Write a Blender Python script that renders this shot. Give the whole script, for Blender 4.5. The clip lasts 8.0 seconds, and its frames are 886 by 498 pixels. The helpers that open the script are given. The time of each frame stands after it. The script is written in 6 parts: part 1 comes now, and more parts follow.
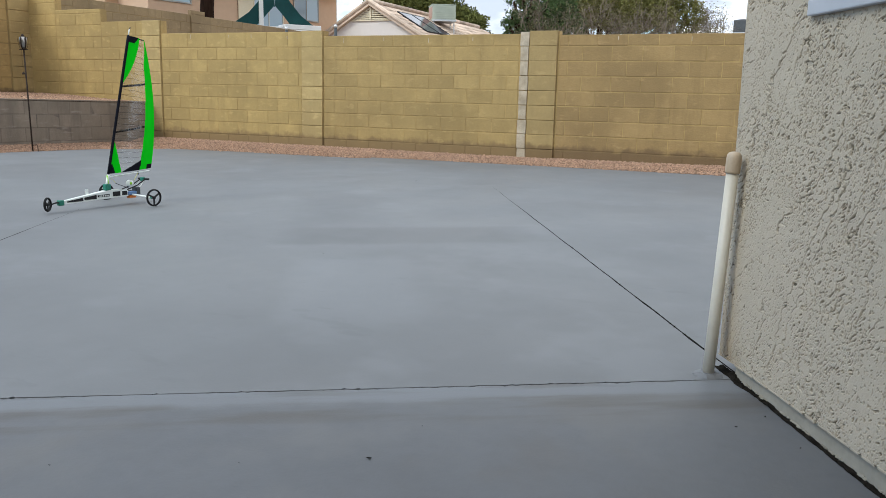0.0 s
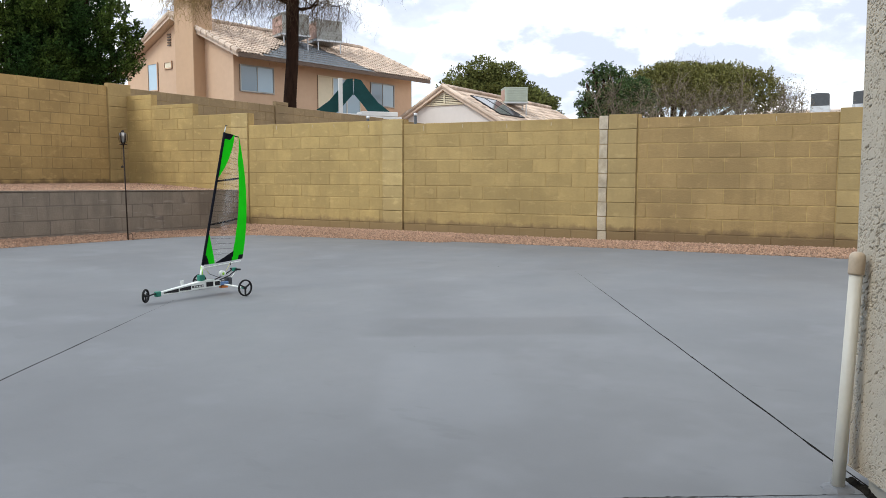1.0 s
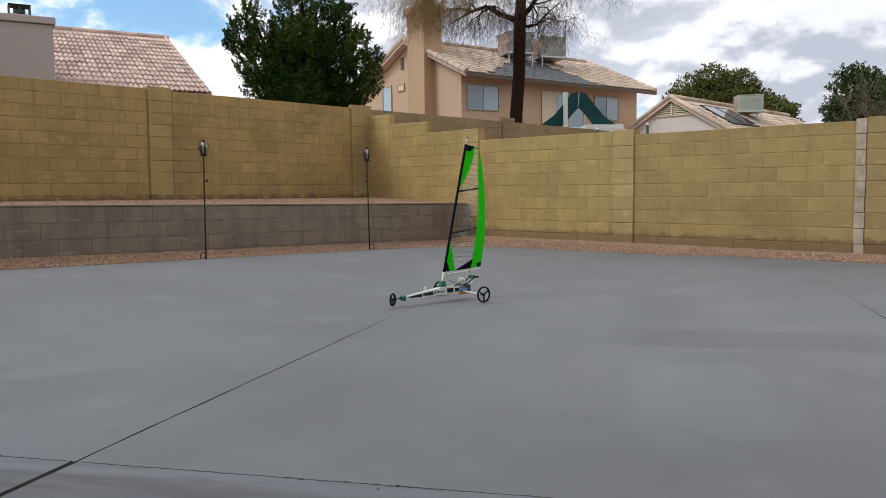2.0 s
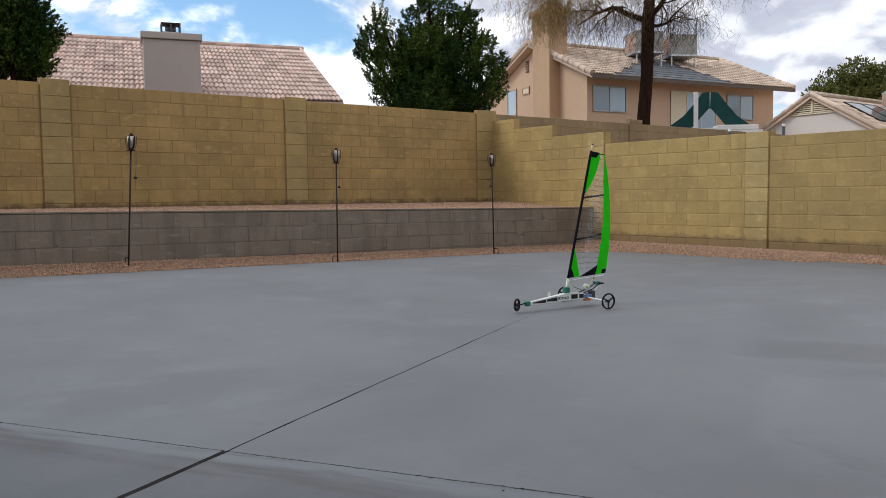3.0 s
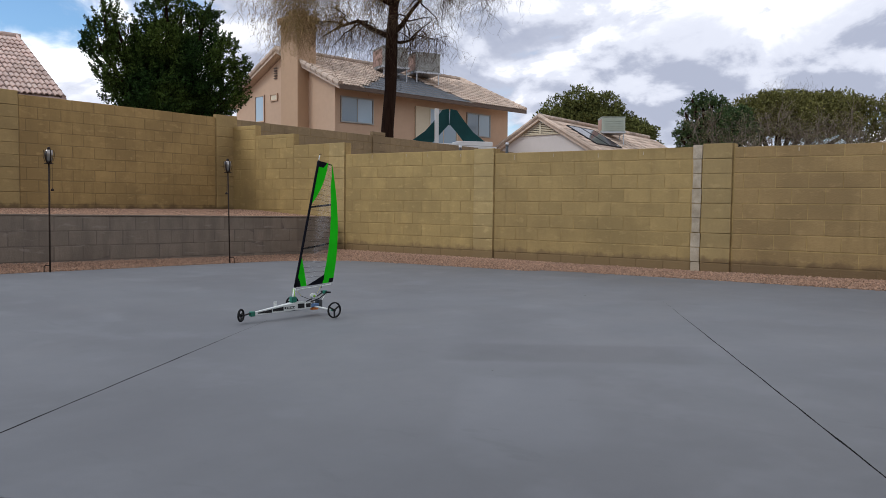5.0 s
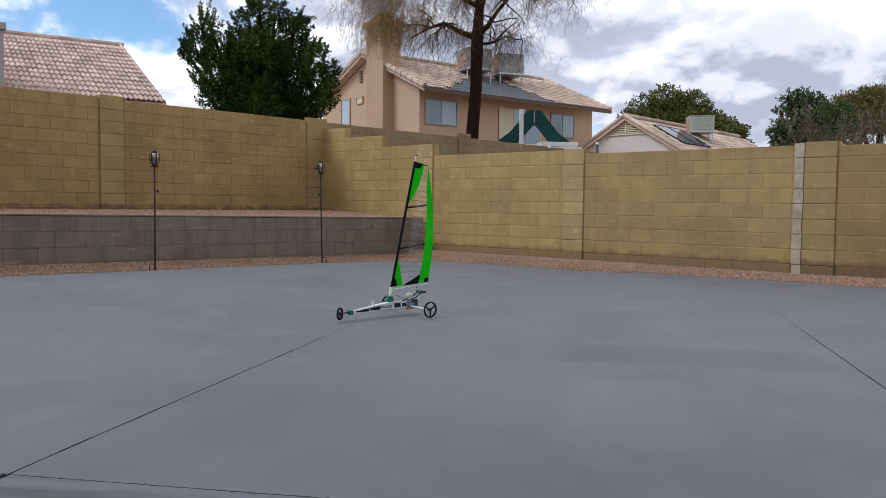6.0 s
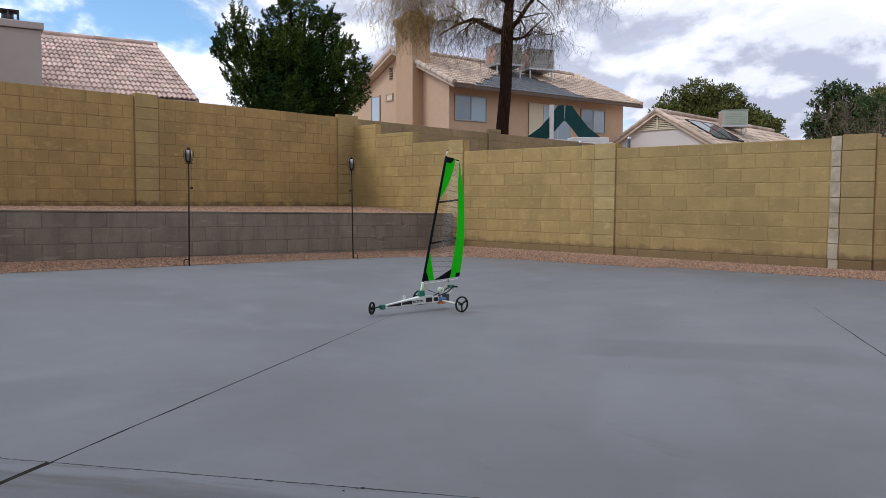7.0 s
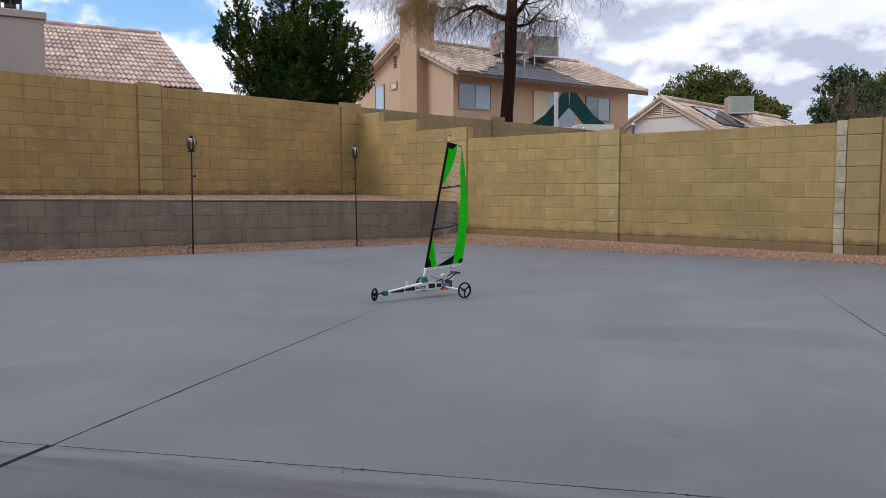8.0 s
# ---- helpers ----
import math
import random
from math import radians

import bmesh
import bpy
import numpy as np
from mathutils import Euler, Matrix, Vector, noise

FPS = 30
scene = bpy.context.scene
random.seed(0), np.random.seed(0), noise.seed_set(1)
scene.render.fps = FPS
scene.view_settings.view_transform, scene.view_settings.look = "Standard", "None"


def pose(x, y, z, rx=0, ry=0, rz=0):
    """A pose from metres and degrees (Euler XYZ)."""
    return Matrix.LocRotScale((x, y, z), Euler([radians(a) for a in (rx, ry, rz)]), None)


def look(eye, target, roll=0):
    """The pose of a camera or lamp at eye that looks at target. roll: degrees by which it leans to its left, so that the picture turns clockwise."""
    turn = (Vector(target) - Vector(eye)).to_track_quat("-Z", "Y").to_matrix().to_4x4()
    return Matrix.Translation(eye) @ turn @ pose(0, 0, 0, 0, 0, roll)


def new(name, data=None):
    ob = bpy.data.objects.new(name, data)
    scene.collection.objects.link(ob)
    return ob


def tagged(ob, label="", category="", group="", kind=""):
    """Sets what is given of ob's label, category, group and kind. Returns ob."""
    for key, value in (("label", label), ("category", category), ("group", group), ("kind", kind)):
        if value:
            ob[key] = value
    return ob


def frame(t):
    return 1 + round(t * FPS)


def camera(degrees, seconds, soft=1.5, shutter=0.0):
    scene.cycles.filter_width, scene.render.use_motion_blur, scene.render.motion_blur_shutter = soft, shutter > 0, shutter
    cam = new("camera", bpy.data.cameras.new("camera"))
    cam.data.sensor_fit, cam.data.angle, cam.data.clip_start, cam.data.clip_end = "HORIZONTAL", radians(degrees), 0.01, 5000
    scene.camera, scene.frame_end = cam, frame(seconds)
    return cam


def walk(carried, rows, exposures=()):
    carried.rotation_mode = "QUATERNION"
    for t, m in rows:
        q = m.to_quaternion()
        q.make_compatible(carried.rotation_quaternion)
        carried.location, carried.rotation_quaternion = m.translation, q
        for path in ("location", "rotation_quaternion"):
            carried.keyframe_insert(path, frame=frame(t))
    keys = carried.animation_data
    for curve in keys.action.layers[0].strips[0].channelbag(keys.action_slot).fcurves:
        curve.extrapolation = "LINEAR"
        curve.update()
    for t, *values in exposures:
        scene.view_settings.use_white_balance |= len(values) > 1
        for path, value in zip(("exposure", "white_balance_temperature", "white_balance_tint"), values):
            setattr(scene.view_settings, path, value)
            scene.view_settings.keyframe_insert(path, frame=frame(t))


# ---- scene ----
cam = camera(57.5, 8.0, 0.65)
PATH = [
    (0, (3.789, -3.095, 0.799), (2.988, -1.297, 0.440), 0.9),
    (0.2, (3.776, -3.074, 0.811), (2.973, -1.273, 0.481), 0.8),
    (0.5, (3.749, -3.049, 0.855), (2.940, -1.241, 0.578), 0.5),
    (1, (3.655, -3.110, 0.890), (2.684, -1.369, 0.719), -0.2),
    (1.5, (3.436, -3.084, 0.828), (2.174, -1.54, 0.682), -0.6),
    (2, (3.53, -3.229, 0.827), (2.13, -1.806, 0.7), -0.7),
    (2.2, (3.572, -3.273, 0.833), (2.103, -1.921, 0.709), -1.0),
    (2.75, (3.615, -3.315, 0.857), (2.03, -2.095, 0.735), -0.95),
    (3.3, (3.62, -3.322, 0.88), (2.015, -2.135, 0.764), -0.8),
    (3.5, (3.629, -3.295, 0.872), (2.04, -2.086, 0.757), -0.6),
    (4, (3.698, -3.205, 0.875), (2.271, -1.808, 0.763), 0.0),
    (4.5, (3.768, -3.151, 0.872), (2.513, -1.597, 0.774), 0.2),
    (4.7, (3.79, -3.131, 0.872), (2.582, -1.54, 0.773), 0.3),
    (5.2, (3.797, -3.155, 0.872), (2.627, -1.533, 0.774), 0.3),
    (5.8, (3.741, -3.213, 0.867), (2.467, -1.675, 0.773), 0.3),
    (6, (3.683, -3.243, 0.862), (2.357, -1.749, 0.766), 0.3),
    (6.5, (3.662, -3.252, 0.853), (2.291, -1.798, 0.755), 0.3),
    (7, (3.672, -3.258, 0.841), (2.293, -1.814, 0.737), 0.1),
    (7.5, (3.68, -3.245, 0.827), (2.291, -1.81, 0.713), -0.1),
    (8, (3.684, -3.229, 0.808), (2.296, -1.796, 0.678), -0.2),
]
EXPOSURE = [(0, 0.64, 6340, 4), (0.5, 0.62, 6360, 4), (1, 0.64, 6500, 6), (1.5, 0.10, 6740, 7), (2, 0.10, 6780, 8), (3.5, 0.09, 6540, 10), (4, 0.02, 6430, 11), (4.5, -0.15, 6350, 11), (6, -0.04, 6330, 12), (8, 0.07, 6330, 12)]
walk(cam, [(t, look(eye, target, roll)) for t, eye, target, roll in PATH], EXPOSURE)

# ---- light ----
world = bpy.data.worlds.new("sky")
scene.world = world
world.use_nodes = True
wn, wl = world.node_tree.nodes, world.node_tree.links
wn.clear()


def wnode(kind, **kw):
    n = wn.new(kind)
    for k, v in kw.items():
        n.inputs[k.replace("_", " ")].default_value = v
    return n


SUN_AZ, SUN_EL = radians(213), radians(41)
sky = wn.new("ShaderNodeTexSky")
sky.sky_type, sky.sun_disc = "NISHITA", False
sky.sun_elevation, sky.sun_rotation = SUN_EL, SUN_AZ
sky.air_density, sky.dust_density, sky.ozone_density = 1.0, 0.2, 2.5
coord = wn.new("ShaderNodeTexCoord")
sep = wn.new("ShaderNodeSeparateXYZ")
wl.new(coord.outputs["Generated"], sep.inputs[0])
# cloud sheet: the view direction laid onto a flat layer
zadd = wn.new("ShaderNodeMath")
zadd.operation, zadd.inputs[1].default_value = "ADD", 0.45
wl.new(sep.outputs["Z"], zadd.inputs[0])
zmax = wn.new("ShaderNodeMath")
zmax.operation, zmax.inputs[1].default_value = "MAXIMUM", 0.05
wl.new(zadd.outputs[0], zmax.inputs[0])
flat = wn.new("ShaderNodeCombineXYZ")
for axis in "XY":
    d = wn.new("ShaderNodeMath")
    d.operation = "DIVIDE"
    wl.new(sep.outputs[axis], d.inputs[0])
    wl.new(zmax.outputs[0], d.inputs[1])
    wl.new(d.outputs[0], flat.inputs[axis])


def wmath(op, a, b, clamp=False):
    m = wn.new("ShaderNodeMath")
    m.operation, m.use_clamp = op, clamp
    for q, v in enumerate((a, b)):
        if isinstance(v, (int, float)):
            m.inputs[q].default_value = v
        else:
            wl.new(v, m.inputs[q])
    return m.outputs[0]


def wrange(v, a, b, c=0.0, d=1.0, kind="SMOOTHSTEP"):
    m = wn.new("ShaderNodeMapRange")
    m.interpolation_type = kind
    for nm, q in (("From Min", a), ("From Max", b), ("To Min", c), ("To Max", d)):
        m.inputs[nm].default_value = q
    wl.new(v, m.inputs["Value"])
    return m.outputs[0]


def cloud_at(shift, scale, detail, rough, lift=1.0, warp=0.0):
    """The cloud's thickness, looked up nearer to the zenith when lift is under 1."""
    mp = wn.new("ShaderNodeMapping")
    mp.inputs["Location"].default_value = shift
    mp.inputs["Scale"].default_value = (lift, lift, 1)
    wl.new(flat.outputs[0], mp.inputs["Vector"])
    t = wnode("ShaderNodeTexNoise", Scale=scale, Detail=detail, Roughness=rough, Distortion=warp)
    wl.new(mp.outputs[0], t.inputs["Vector"])
    return t.outputs["Fac"]


MASS, PUFF = (2.3, 0.9, 0.0), (5.1, 3.3, 0.0)
here = wmath("ADD", wmath("MULTIPLY", cloud_at(MASS, 2.3, 4.0, 0.5), 0.58), wmath("MULTIPLY", cloud_at(PUFF, 6.0, 10.0, 0.56, 1.0, 0.25), 0.42))
above = wmath("ADD", wmath("MULTIPLY", cloud_at(MASS, 2.3, 4.0, 0.5, 0.95), 0.58), wmath("MULTIPLY", cloud_at(PUFF, 6.0, 10.0, 0.56, 0.965, 0.25), 0.42))
# the sky clears towards the south-west
side = wn.new("ShaderNodeVectorMath")
side.operation = "DOT_PRODUCT"
wl.new(coord.outputs["Generated"], side.inputs[0])
side.inputs[1].default_value = (-0.87, -0.50, 0.0)
clear = wmath("MULTIPLY", wrange(side.outputs["Value"], 0.40, 0.88, 0.0, 0.20), wrange(sep.outputs["Z"], 0.08, 0.22))
cover = wrange(wmath("SUBTRACT", here, clear), 0.345, 0.455)
# tops that thin out upwards catch the sun, undersides and thick hearts are grey
lit = wmath("ADD", wrange(wmath("SUBTRACT", above, here), -0.075, 0.075, 0.0, 0.80), wmath("MULTIPLY", wrange(here, 0.40, 0.66, 0.0, 0.55), wrange(side.outputs["Value"], 0.75, 0.45)), True)
shade = wn.new("ShaderNodeValToRGB")
r = shade.color_ramp
r.interpolation = "EASE"
r.elements[0].position, r.elements[0].color = 0.12, (0.97, 0.965, 0.955, 1)
r.elements[1].position, r.elements[1].color = 1.0, (0.30, 0.325, 0.40, 1)
mid_tone = r.elements.new(0.48)
mid_tone.color = (0.53, 0.55, 0.61, 1)
wl.new(lit, shade.inputs[0])
bg_sky = wnode("ShaderNodeBackground", Strength=0.16)
deep = wn.new("ShaderNodeVectorMath")
deep.operation = "MULTIPLY"
wl.new(sky.outputs[0], deep.inputs[0])
deep.inputs[1].default_value = (0.84, 0.98, 1.05)
wl.new(deep.outputs[0], bg_sky.inputs["Color"])
bg_cloud = wnode("ShaderNodeBackground", Strength=1.70)
wl.new(shade.outputs[0], bg_cloud.inputs["Color"])
mixw = wn.new("ShaderNodeMixShader")
wl.new(cover, mixw.inputs[0])
wl.new(bg_sky.outputs[0], mixw.inputs[1])
wl.new(bg_cloud.outputs[0], mixw.inputs[2])
wout = wn.new("ShaderNodeOutputWorld")
wl.new(mixw.outputs[0], wout.inputs[0])

sun_data = bpy.data.lights.new("sun", "SUN")
sun_data.energy, sun_data.angle, sun_data.color = 1.4, radians(25), (1.0, 0.96, 0.89)
sun = new("sun", sun_data)
sun.matrix_world = look((0, 0, 0), (math.sin(SUN_AZ) * -math.cos(SUN_EL), math.cos(SUN_AZ) * -math.cos(SUN_EL), -math.sin(SUN_EL)))
scene.view_settings.exposure = 0.0


# ---- materials ----
def material(name, base, rough=0.8, metal=0.0, vary=0.0, scale=4.0, bump=0.0, bump_scale=60.0, tint=None, tint_amount=0.0,
             island=0.0, obj=0.0, spec=0.5, detail=6.0, stretch=None):
    """A surface: a base colour, two scales of noise in it, a second tint in patches, fine relief; island/obj vary the pieces."""
    m = bpy.data.materials.new(name)
    m.use_nodes = True
    nt = m.node_tree
    n, l = nt.nodes, nt.links
    b = n["Principled BSDF"]
    b.inputs["Roughness"].default_value = rough
    b.inputs["Metallic"].default_value = metal
    b.inputs["Specular IOR Level"].default_value = spec
    tc = n.new("ShaderNodeTexCoord")
    vec = tc.outputs["Object"]
    if obj:
        # pieces that share one mesh get their own stretch of the noise
        info = n.new("ShaderNodeObjectInfo")
        add = n.new("ShaderNodeVectorMath")
        add.operation = "MULTIPLY_ADD"
        l.new(info.outputs["Random"], add.inputs[0])
        add.inputs[1].default_value = (37.0, 53.0, 71.0)
        l.new(vec, add.inputs[2])
        vec = add.outputs[0]
    if stretch:
        mp = n.new("ShaderNodeMapping")
        mp.inputs["Scale"].default_value = stretch
        l.new(vec, mp.inputs["Vector"])
        vec = mp.outputs[0]
    col = n.new("ShaderNodeRGB")
    col.outputs[0].default_value = (*base, 1)
    out = col.outputs[0]

    def noise_tex(s, det=detail):
        t = n.new("ShaderNodeTexNoise")
        t.inputs["Scale"].default_value, t.inputs["Detail"].default_value = s, det
        l.new(vec, t.inputs["Vector"])
        return t

    if tint is not None:
        t = noise_tex(scale * 0.45)
        ramp = n.new("ShaderNodeMapRange")
        ramp.inputs["From Min"].default_value, ramp.inputs["From Max"].default_value = 0.42, 0.68
        ramp.inputs["To Max"].default_value = tint_amount
        l.new(t.outputs["Fac"], ramp.inputs["Value"])
        mx = n.new("ShaderNodeMix")
        mx.data_type = "RGBA"
        l.new(ramp.outputs[0], mx.inputs["Factor"])
        l.new(out, mx.inputs["A"])
        mx.inputs["B"].default_value = (*tint, 1)
        out = mx.outputs["Result"]
    if vary or island or obj:
        value = None
        for s, w in ((scale, 1.0), (scale * 9, 0.5)):
            if not vary:
                break
            t = noise_tex(s)
            ma = n.new("ShaderNodeMapRange")
            ma.inputs["From Min"].default_value, ma.inputs["From Max"].default_value = 0.25, 0.75
            ma.inputs["To Min"].default_value, ma.inputs["To Max"].default_value = 1 - vary * w, 1 + vary * w
            l.new(t.outputs["Fac"], ma.inputs["Value"])
            if value is None:
                value = ma.outputs[0]
            else:
                mu = n.new("ShaderNodeMath")
                mu.operation = "MULTIPLY"
                l.new(value, mu.inputs[0])
                l.new(ma.outputs[0], mu.inputs[1])
                value = mu.outputs[0]
        for amount, kind, socket in ((island, "ShaderNodeNewGeometry", "Random Per Island"), (obj, "ShaderNodeObjectInfo", "Random")):
            if not amount:
                continue
            src = n.new(kind)
            ma = n.new("ShaderNodeMapRange")
            ma.inputs["To Min"].default_value, ma.inputs["To Max"].default_value = 1 - amount, 1 + amount
            l.new(src.outputs[socket], ma.inputs["Value"])
            if value is None:
                value = ma.outputs[0]
            else:
                mu = n.new("ShaderNodeMath")
                mu.operation = "MULTIPLY"
                l.new(value, mu.inputs[0])
                l.new(ma.outputs[0], mu.inputs[1])
                value = mu.outputs[0]
        vm = n.new("ShaderNodeVectorMath")
        vm.operation = "SCALE"
        l.new(out, vm.inputs[0])
        l.new(value, vm.inputs["Scale"])
        out = vm.outputs[0]
    l.new(out, b.inputs["Base Color"])
    if bump:
        t = noise_tex(bump_scale, 4.0)
        bp = n.new("ShaderNodeBump")
        bp.inputs["Strength"].default_value, bp.inputs["Distance"].default_value = 1.0, bump
        l.new(t.outputs["Fac"], bp.inputs["Height"])
        l.new(bp.outputs[0], b.inputs["Normal"])
    return m


def stain(m, mask, colour, amount):
    """Lays a colour over the surface where the mask is 1."""
    n, l = m.node_tree.nodes, m.node_tree.links
    base = n["Principled BSDF"].inputs["Base Color"]
    mx, mu = n.new("ShaderNodeMix"), n.new("ShaderNodeMath")
    mx.data_type = "RGBA"
    mu.operation, mu.inputs[1].default_value = "MULTIPLY", amount
    l.new(mask, mu.inputs[0])
    l.new(mu.outputs[0], mx.inputs["Factor"])
    l.new(base.links[0].from_socket, mx.inputs["A"])
    mx.inputs["B"].default_value = (*colour, 1)
    l.new(mx.outputs["Result"], base)


def place_noise(m, scale, lo, hi, stretch=(1, 1, 1), detail=6.0, rough=0.55):
    """A soft mask over the whole place, 0 below lo and 1 above hi of a noise."""
    n, l = m.node_tree.nodes, m.node_tree.links
    g, mp, t = n.new("ShaderNodeNewGeometry"), n.new("ShaderNodeMapping"), n.new("ShaderNodeTexNoise")
    mp.inputs["Scale"].default_value = stretch
    l.new(g.outputs["Position"], mp.inputs["Vector"])
    l.new(mp.outputs[0], t.inputs["Vector"])
    t.inputs["Scale"].default_value, t.inputs["Detail"].default_value, t.inputs["Roughness"].default_value = scale, detail, rough
    r = n.new("ShaderNodeMapRange")
    r.interpolation_type = "SMOOTHSTEP"
    r.inputs["From Min"].default_value, r.inputs["From Max"].default_value = lo, hi
    l.new(t.outputs["Fac"], r.inputs["Value"])
    return r.outputs[0]


def bay_noise(m, scale, lo, hi, long):
    """A mask in streaks along the joint of the slabs, each about long times as long as wide."""
    n, l = m.node_tree.nodes, m.node_tree.links
    g, c, t, r = n.new("ShaderNodeNewGeometry"), n.new("ShaderNodeCombineXYZ"), n.new("ShaderNodeTexNoise"), n.new("ShaderNodeMapRange")
    for axis, way in (("X", tuple(q / long for q in BAY)), ("Y", ACROSS)):
        d = n.new("ShaderNodeVectorMath")
        d.operation = "DOT_PRODUCT"
        d.inputs[1].default_value = way
        l.new(g.outputs["Position"], d.inputs[0])
        l.new(d.outputs["Value"], c.inputs[axis])
    l.new(c.outputs[0], t.inputs["Vector"])
    t.inputs["Scale"].default_value, t.inputs["Detail"].default_value = scale, 5.0
    r.interpolation_type = "SMOOTHSTEP"
    r.inputs["From Min"].default_value, r.inputs["From Max"].default_value = lo, hi
    l.new(t.outputs["Fac"], r.inputs["Value"])
    return r.outputs[0]


def along(m, way, start, lo, hi, ragged=0.0, scale=3.0):
    """A mask that goes from 0 at lo to 1 at hi, measured from start along way, with a ragged edge."""
    n, l = m.node_tree.nodes, m.node_tree.links
    g, sub, dot = n.new("ShaderNodeNewGeometry"), n.new("ShaderNodeVectorMath"), n.new("ShaderNodeVectorMath")
    sub.operation, dot.operation = "SUBTRACT", "DOT_PRODUCT"
    sub.inputs[1].default_value, dot.inputs[1].default_value = start, way
    l.new(g.outputs["Position"], sub.inputs[0])
    l.new(sub.outputs[0], dot.inputs[0])
    v = dot.outputs["Value"]
    if ragged:
        ma = n.new("ShaderNodeMath")
        ma.operation, ma.inputs[1].default_value = "MULTIPLY_ADD", ragged
        l.new(place_noise(m, scale, 0.2, 0.8), ma.inputs[0])
        l.new(v, ma.inputs[2])
        v = ma.outputs[0]
    r = n.new("ShaderNodeMapRange")
    r.interpolation_type = "SMOOTHSTEP"
    if lo < hi:
        a, b, c, d = lo, hi, 0.0, 1.0
    else:
        a, b, c, d = hi, lo, 1.0, 0.0
    for nm, q in (("From Min", a), ("From Max", b), ("To Min", c), ("To Max", d)):
        r.inputs[nm].default_value = q
    l.new(v, r.inputs["Value"])
    return r.outputs[0]


def both(m, *masks):
    n, l = m.node_tree.nodes, m.node_tree.links
    out = masks[0]
    for k in masks[1:]:
        mu = n.new("ShaderNodeMath")
        mu.operation = "MULTIPLY"
        l.new(out, mu.inputs[0])
        l.new(k, mu.inputs[1])
        out = mu.outputs[0]
    return out


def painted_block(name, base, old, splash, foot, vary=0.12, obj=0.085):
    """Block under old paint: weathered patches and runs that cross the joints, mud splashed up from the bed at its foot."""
    m = material(name, base, 0.9, vary=vary, scale=3.0, bump=0.005, bump_scale=48, obj=obj)
    stain(m, place_noise(m, 0.9, 0.45, 0.66), old, 0.75)
    stain(m, place_noise(m, 1.1, 0.50, 0.72, (5.0, 5.0, 0.7)), old, 0.6)
    stain(m, place_noise(m, 6.0, 0.54, 0.72, (1, 1, 2.0)), tuple(1.27 * q + 0.012 for q in base), 0.55)
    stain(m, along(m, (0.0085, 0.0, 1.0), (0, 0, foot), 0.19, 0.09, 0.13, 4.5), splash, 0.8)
    return m


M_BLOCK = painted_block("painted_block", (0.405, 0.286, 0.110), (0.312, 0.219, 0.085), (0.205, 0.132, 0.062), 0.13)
# two darker copies of the paint carry the fall of light to the right
M_BLOCK_SHADE_MID = painted_block("painted_block_shade_mid", (0.352, 0.245, 0.096), (0.268, 0.186, 0.074), (0.19, 0.122, 0.057), 0.13)
M_BLOCK_SHADE_RIGHT = painted_block("painted_block_shade_right", (0.302, 0.200, 0.082), (0.225, 0.148, 0.062), (0.135, 0.083, 0.04), 0.13)
# side wall copy, darker and redder: its shaded facing is put into the colour
M_BLOCK_SIDE_SHADE = painted_block("painted_block_side_shade", (0.362, 0.236, 0.088), (0.266, 0.172, 0.065), (0.115, 0.068, 0.032), 0.735)
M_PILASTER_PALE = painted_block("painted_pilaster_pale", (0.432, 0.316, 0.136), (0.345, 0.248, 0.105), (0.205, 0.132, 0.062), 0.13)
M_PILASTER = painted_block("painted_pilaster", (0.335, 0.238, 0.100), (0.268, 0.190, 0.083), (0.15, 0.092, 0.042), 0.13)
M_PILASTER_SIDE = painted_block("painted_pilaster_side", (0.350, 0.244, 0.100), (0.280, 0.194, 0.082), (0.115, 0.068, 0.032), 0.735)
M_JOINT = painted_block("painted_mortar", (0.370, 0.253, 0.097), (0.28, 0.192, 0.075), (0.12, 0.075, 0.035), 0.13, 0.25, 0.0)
# darker mortar copy for the side wall
M_JOINT_DIM = painted_block("painted_mortar_side", (0.27, 0.183, 0.075), (0.21, 0.14, 0.059), (0.10, 0.06, 0.03), 0.735, 0.25, 0.0)
M_STRIP = material("bare_mortar_strip", (0.46, 0.385, 0.285), 0.92, vary=0.22, scale=9.0, bump=0.004, bump_scale=70, tint=(0.27, 0.205, 0.125), tint_amount=0.8)
M_GREYBLOCK = material("grey_block", (0.222, 0.178, 0.135), 0.92, vary=0.12, scale=3.0, bump=0.005, bump_scale=48, obj=0.05)
M_GREYJOINT = material("grey_mortar", (0.150, 0.120, 0.096), 0.95, vary=0.3, scale=4.0)
for m_ in (M_GREYBLOCK, M_GREYJOINT):
    stain(m_, place_noise(m_, 1.0, 0.45, 0.65, (2.2, 2.2, 0.9)), (0.150, 0.120, 0.093), 0.65)
    stain(m_, place_noise(m_, 1.6, 0.52, 0.70, (3.5, 3.5, 0.5)), (0.108, 0.082, 0.065), 0.35)
    stain(m_, place_noise(m_, 5.0, 0.58, 0.72, (0.6, 0.6, 2.8)), (0.31, 0.265, 0.215), 0.55)
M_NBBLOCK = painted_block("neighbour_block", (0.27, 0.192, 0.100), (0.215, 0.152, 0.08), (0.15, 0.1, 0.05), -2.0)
M_CONCRETE = material("concrete", (0.164, 0.170, 0.177), 0.53, vary=0.035, scale=1.6, bump=0.0004, bump_scale=90, spec=0.6)
# the corner of the house and the way its wall runs
HC, HD = Vector((3.546, 0.094)), Vector((0.492, -0.8706))
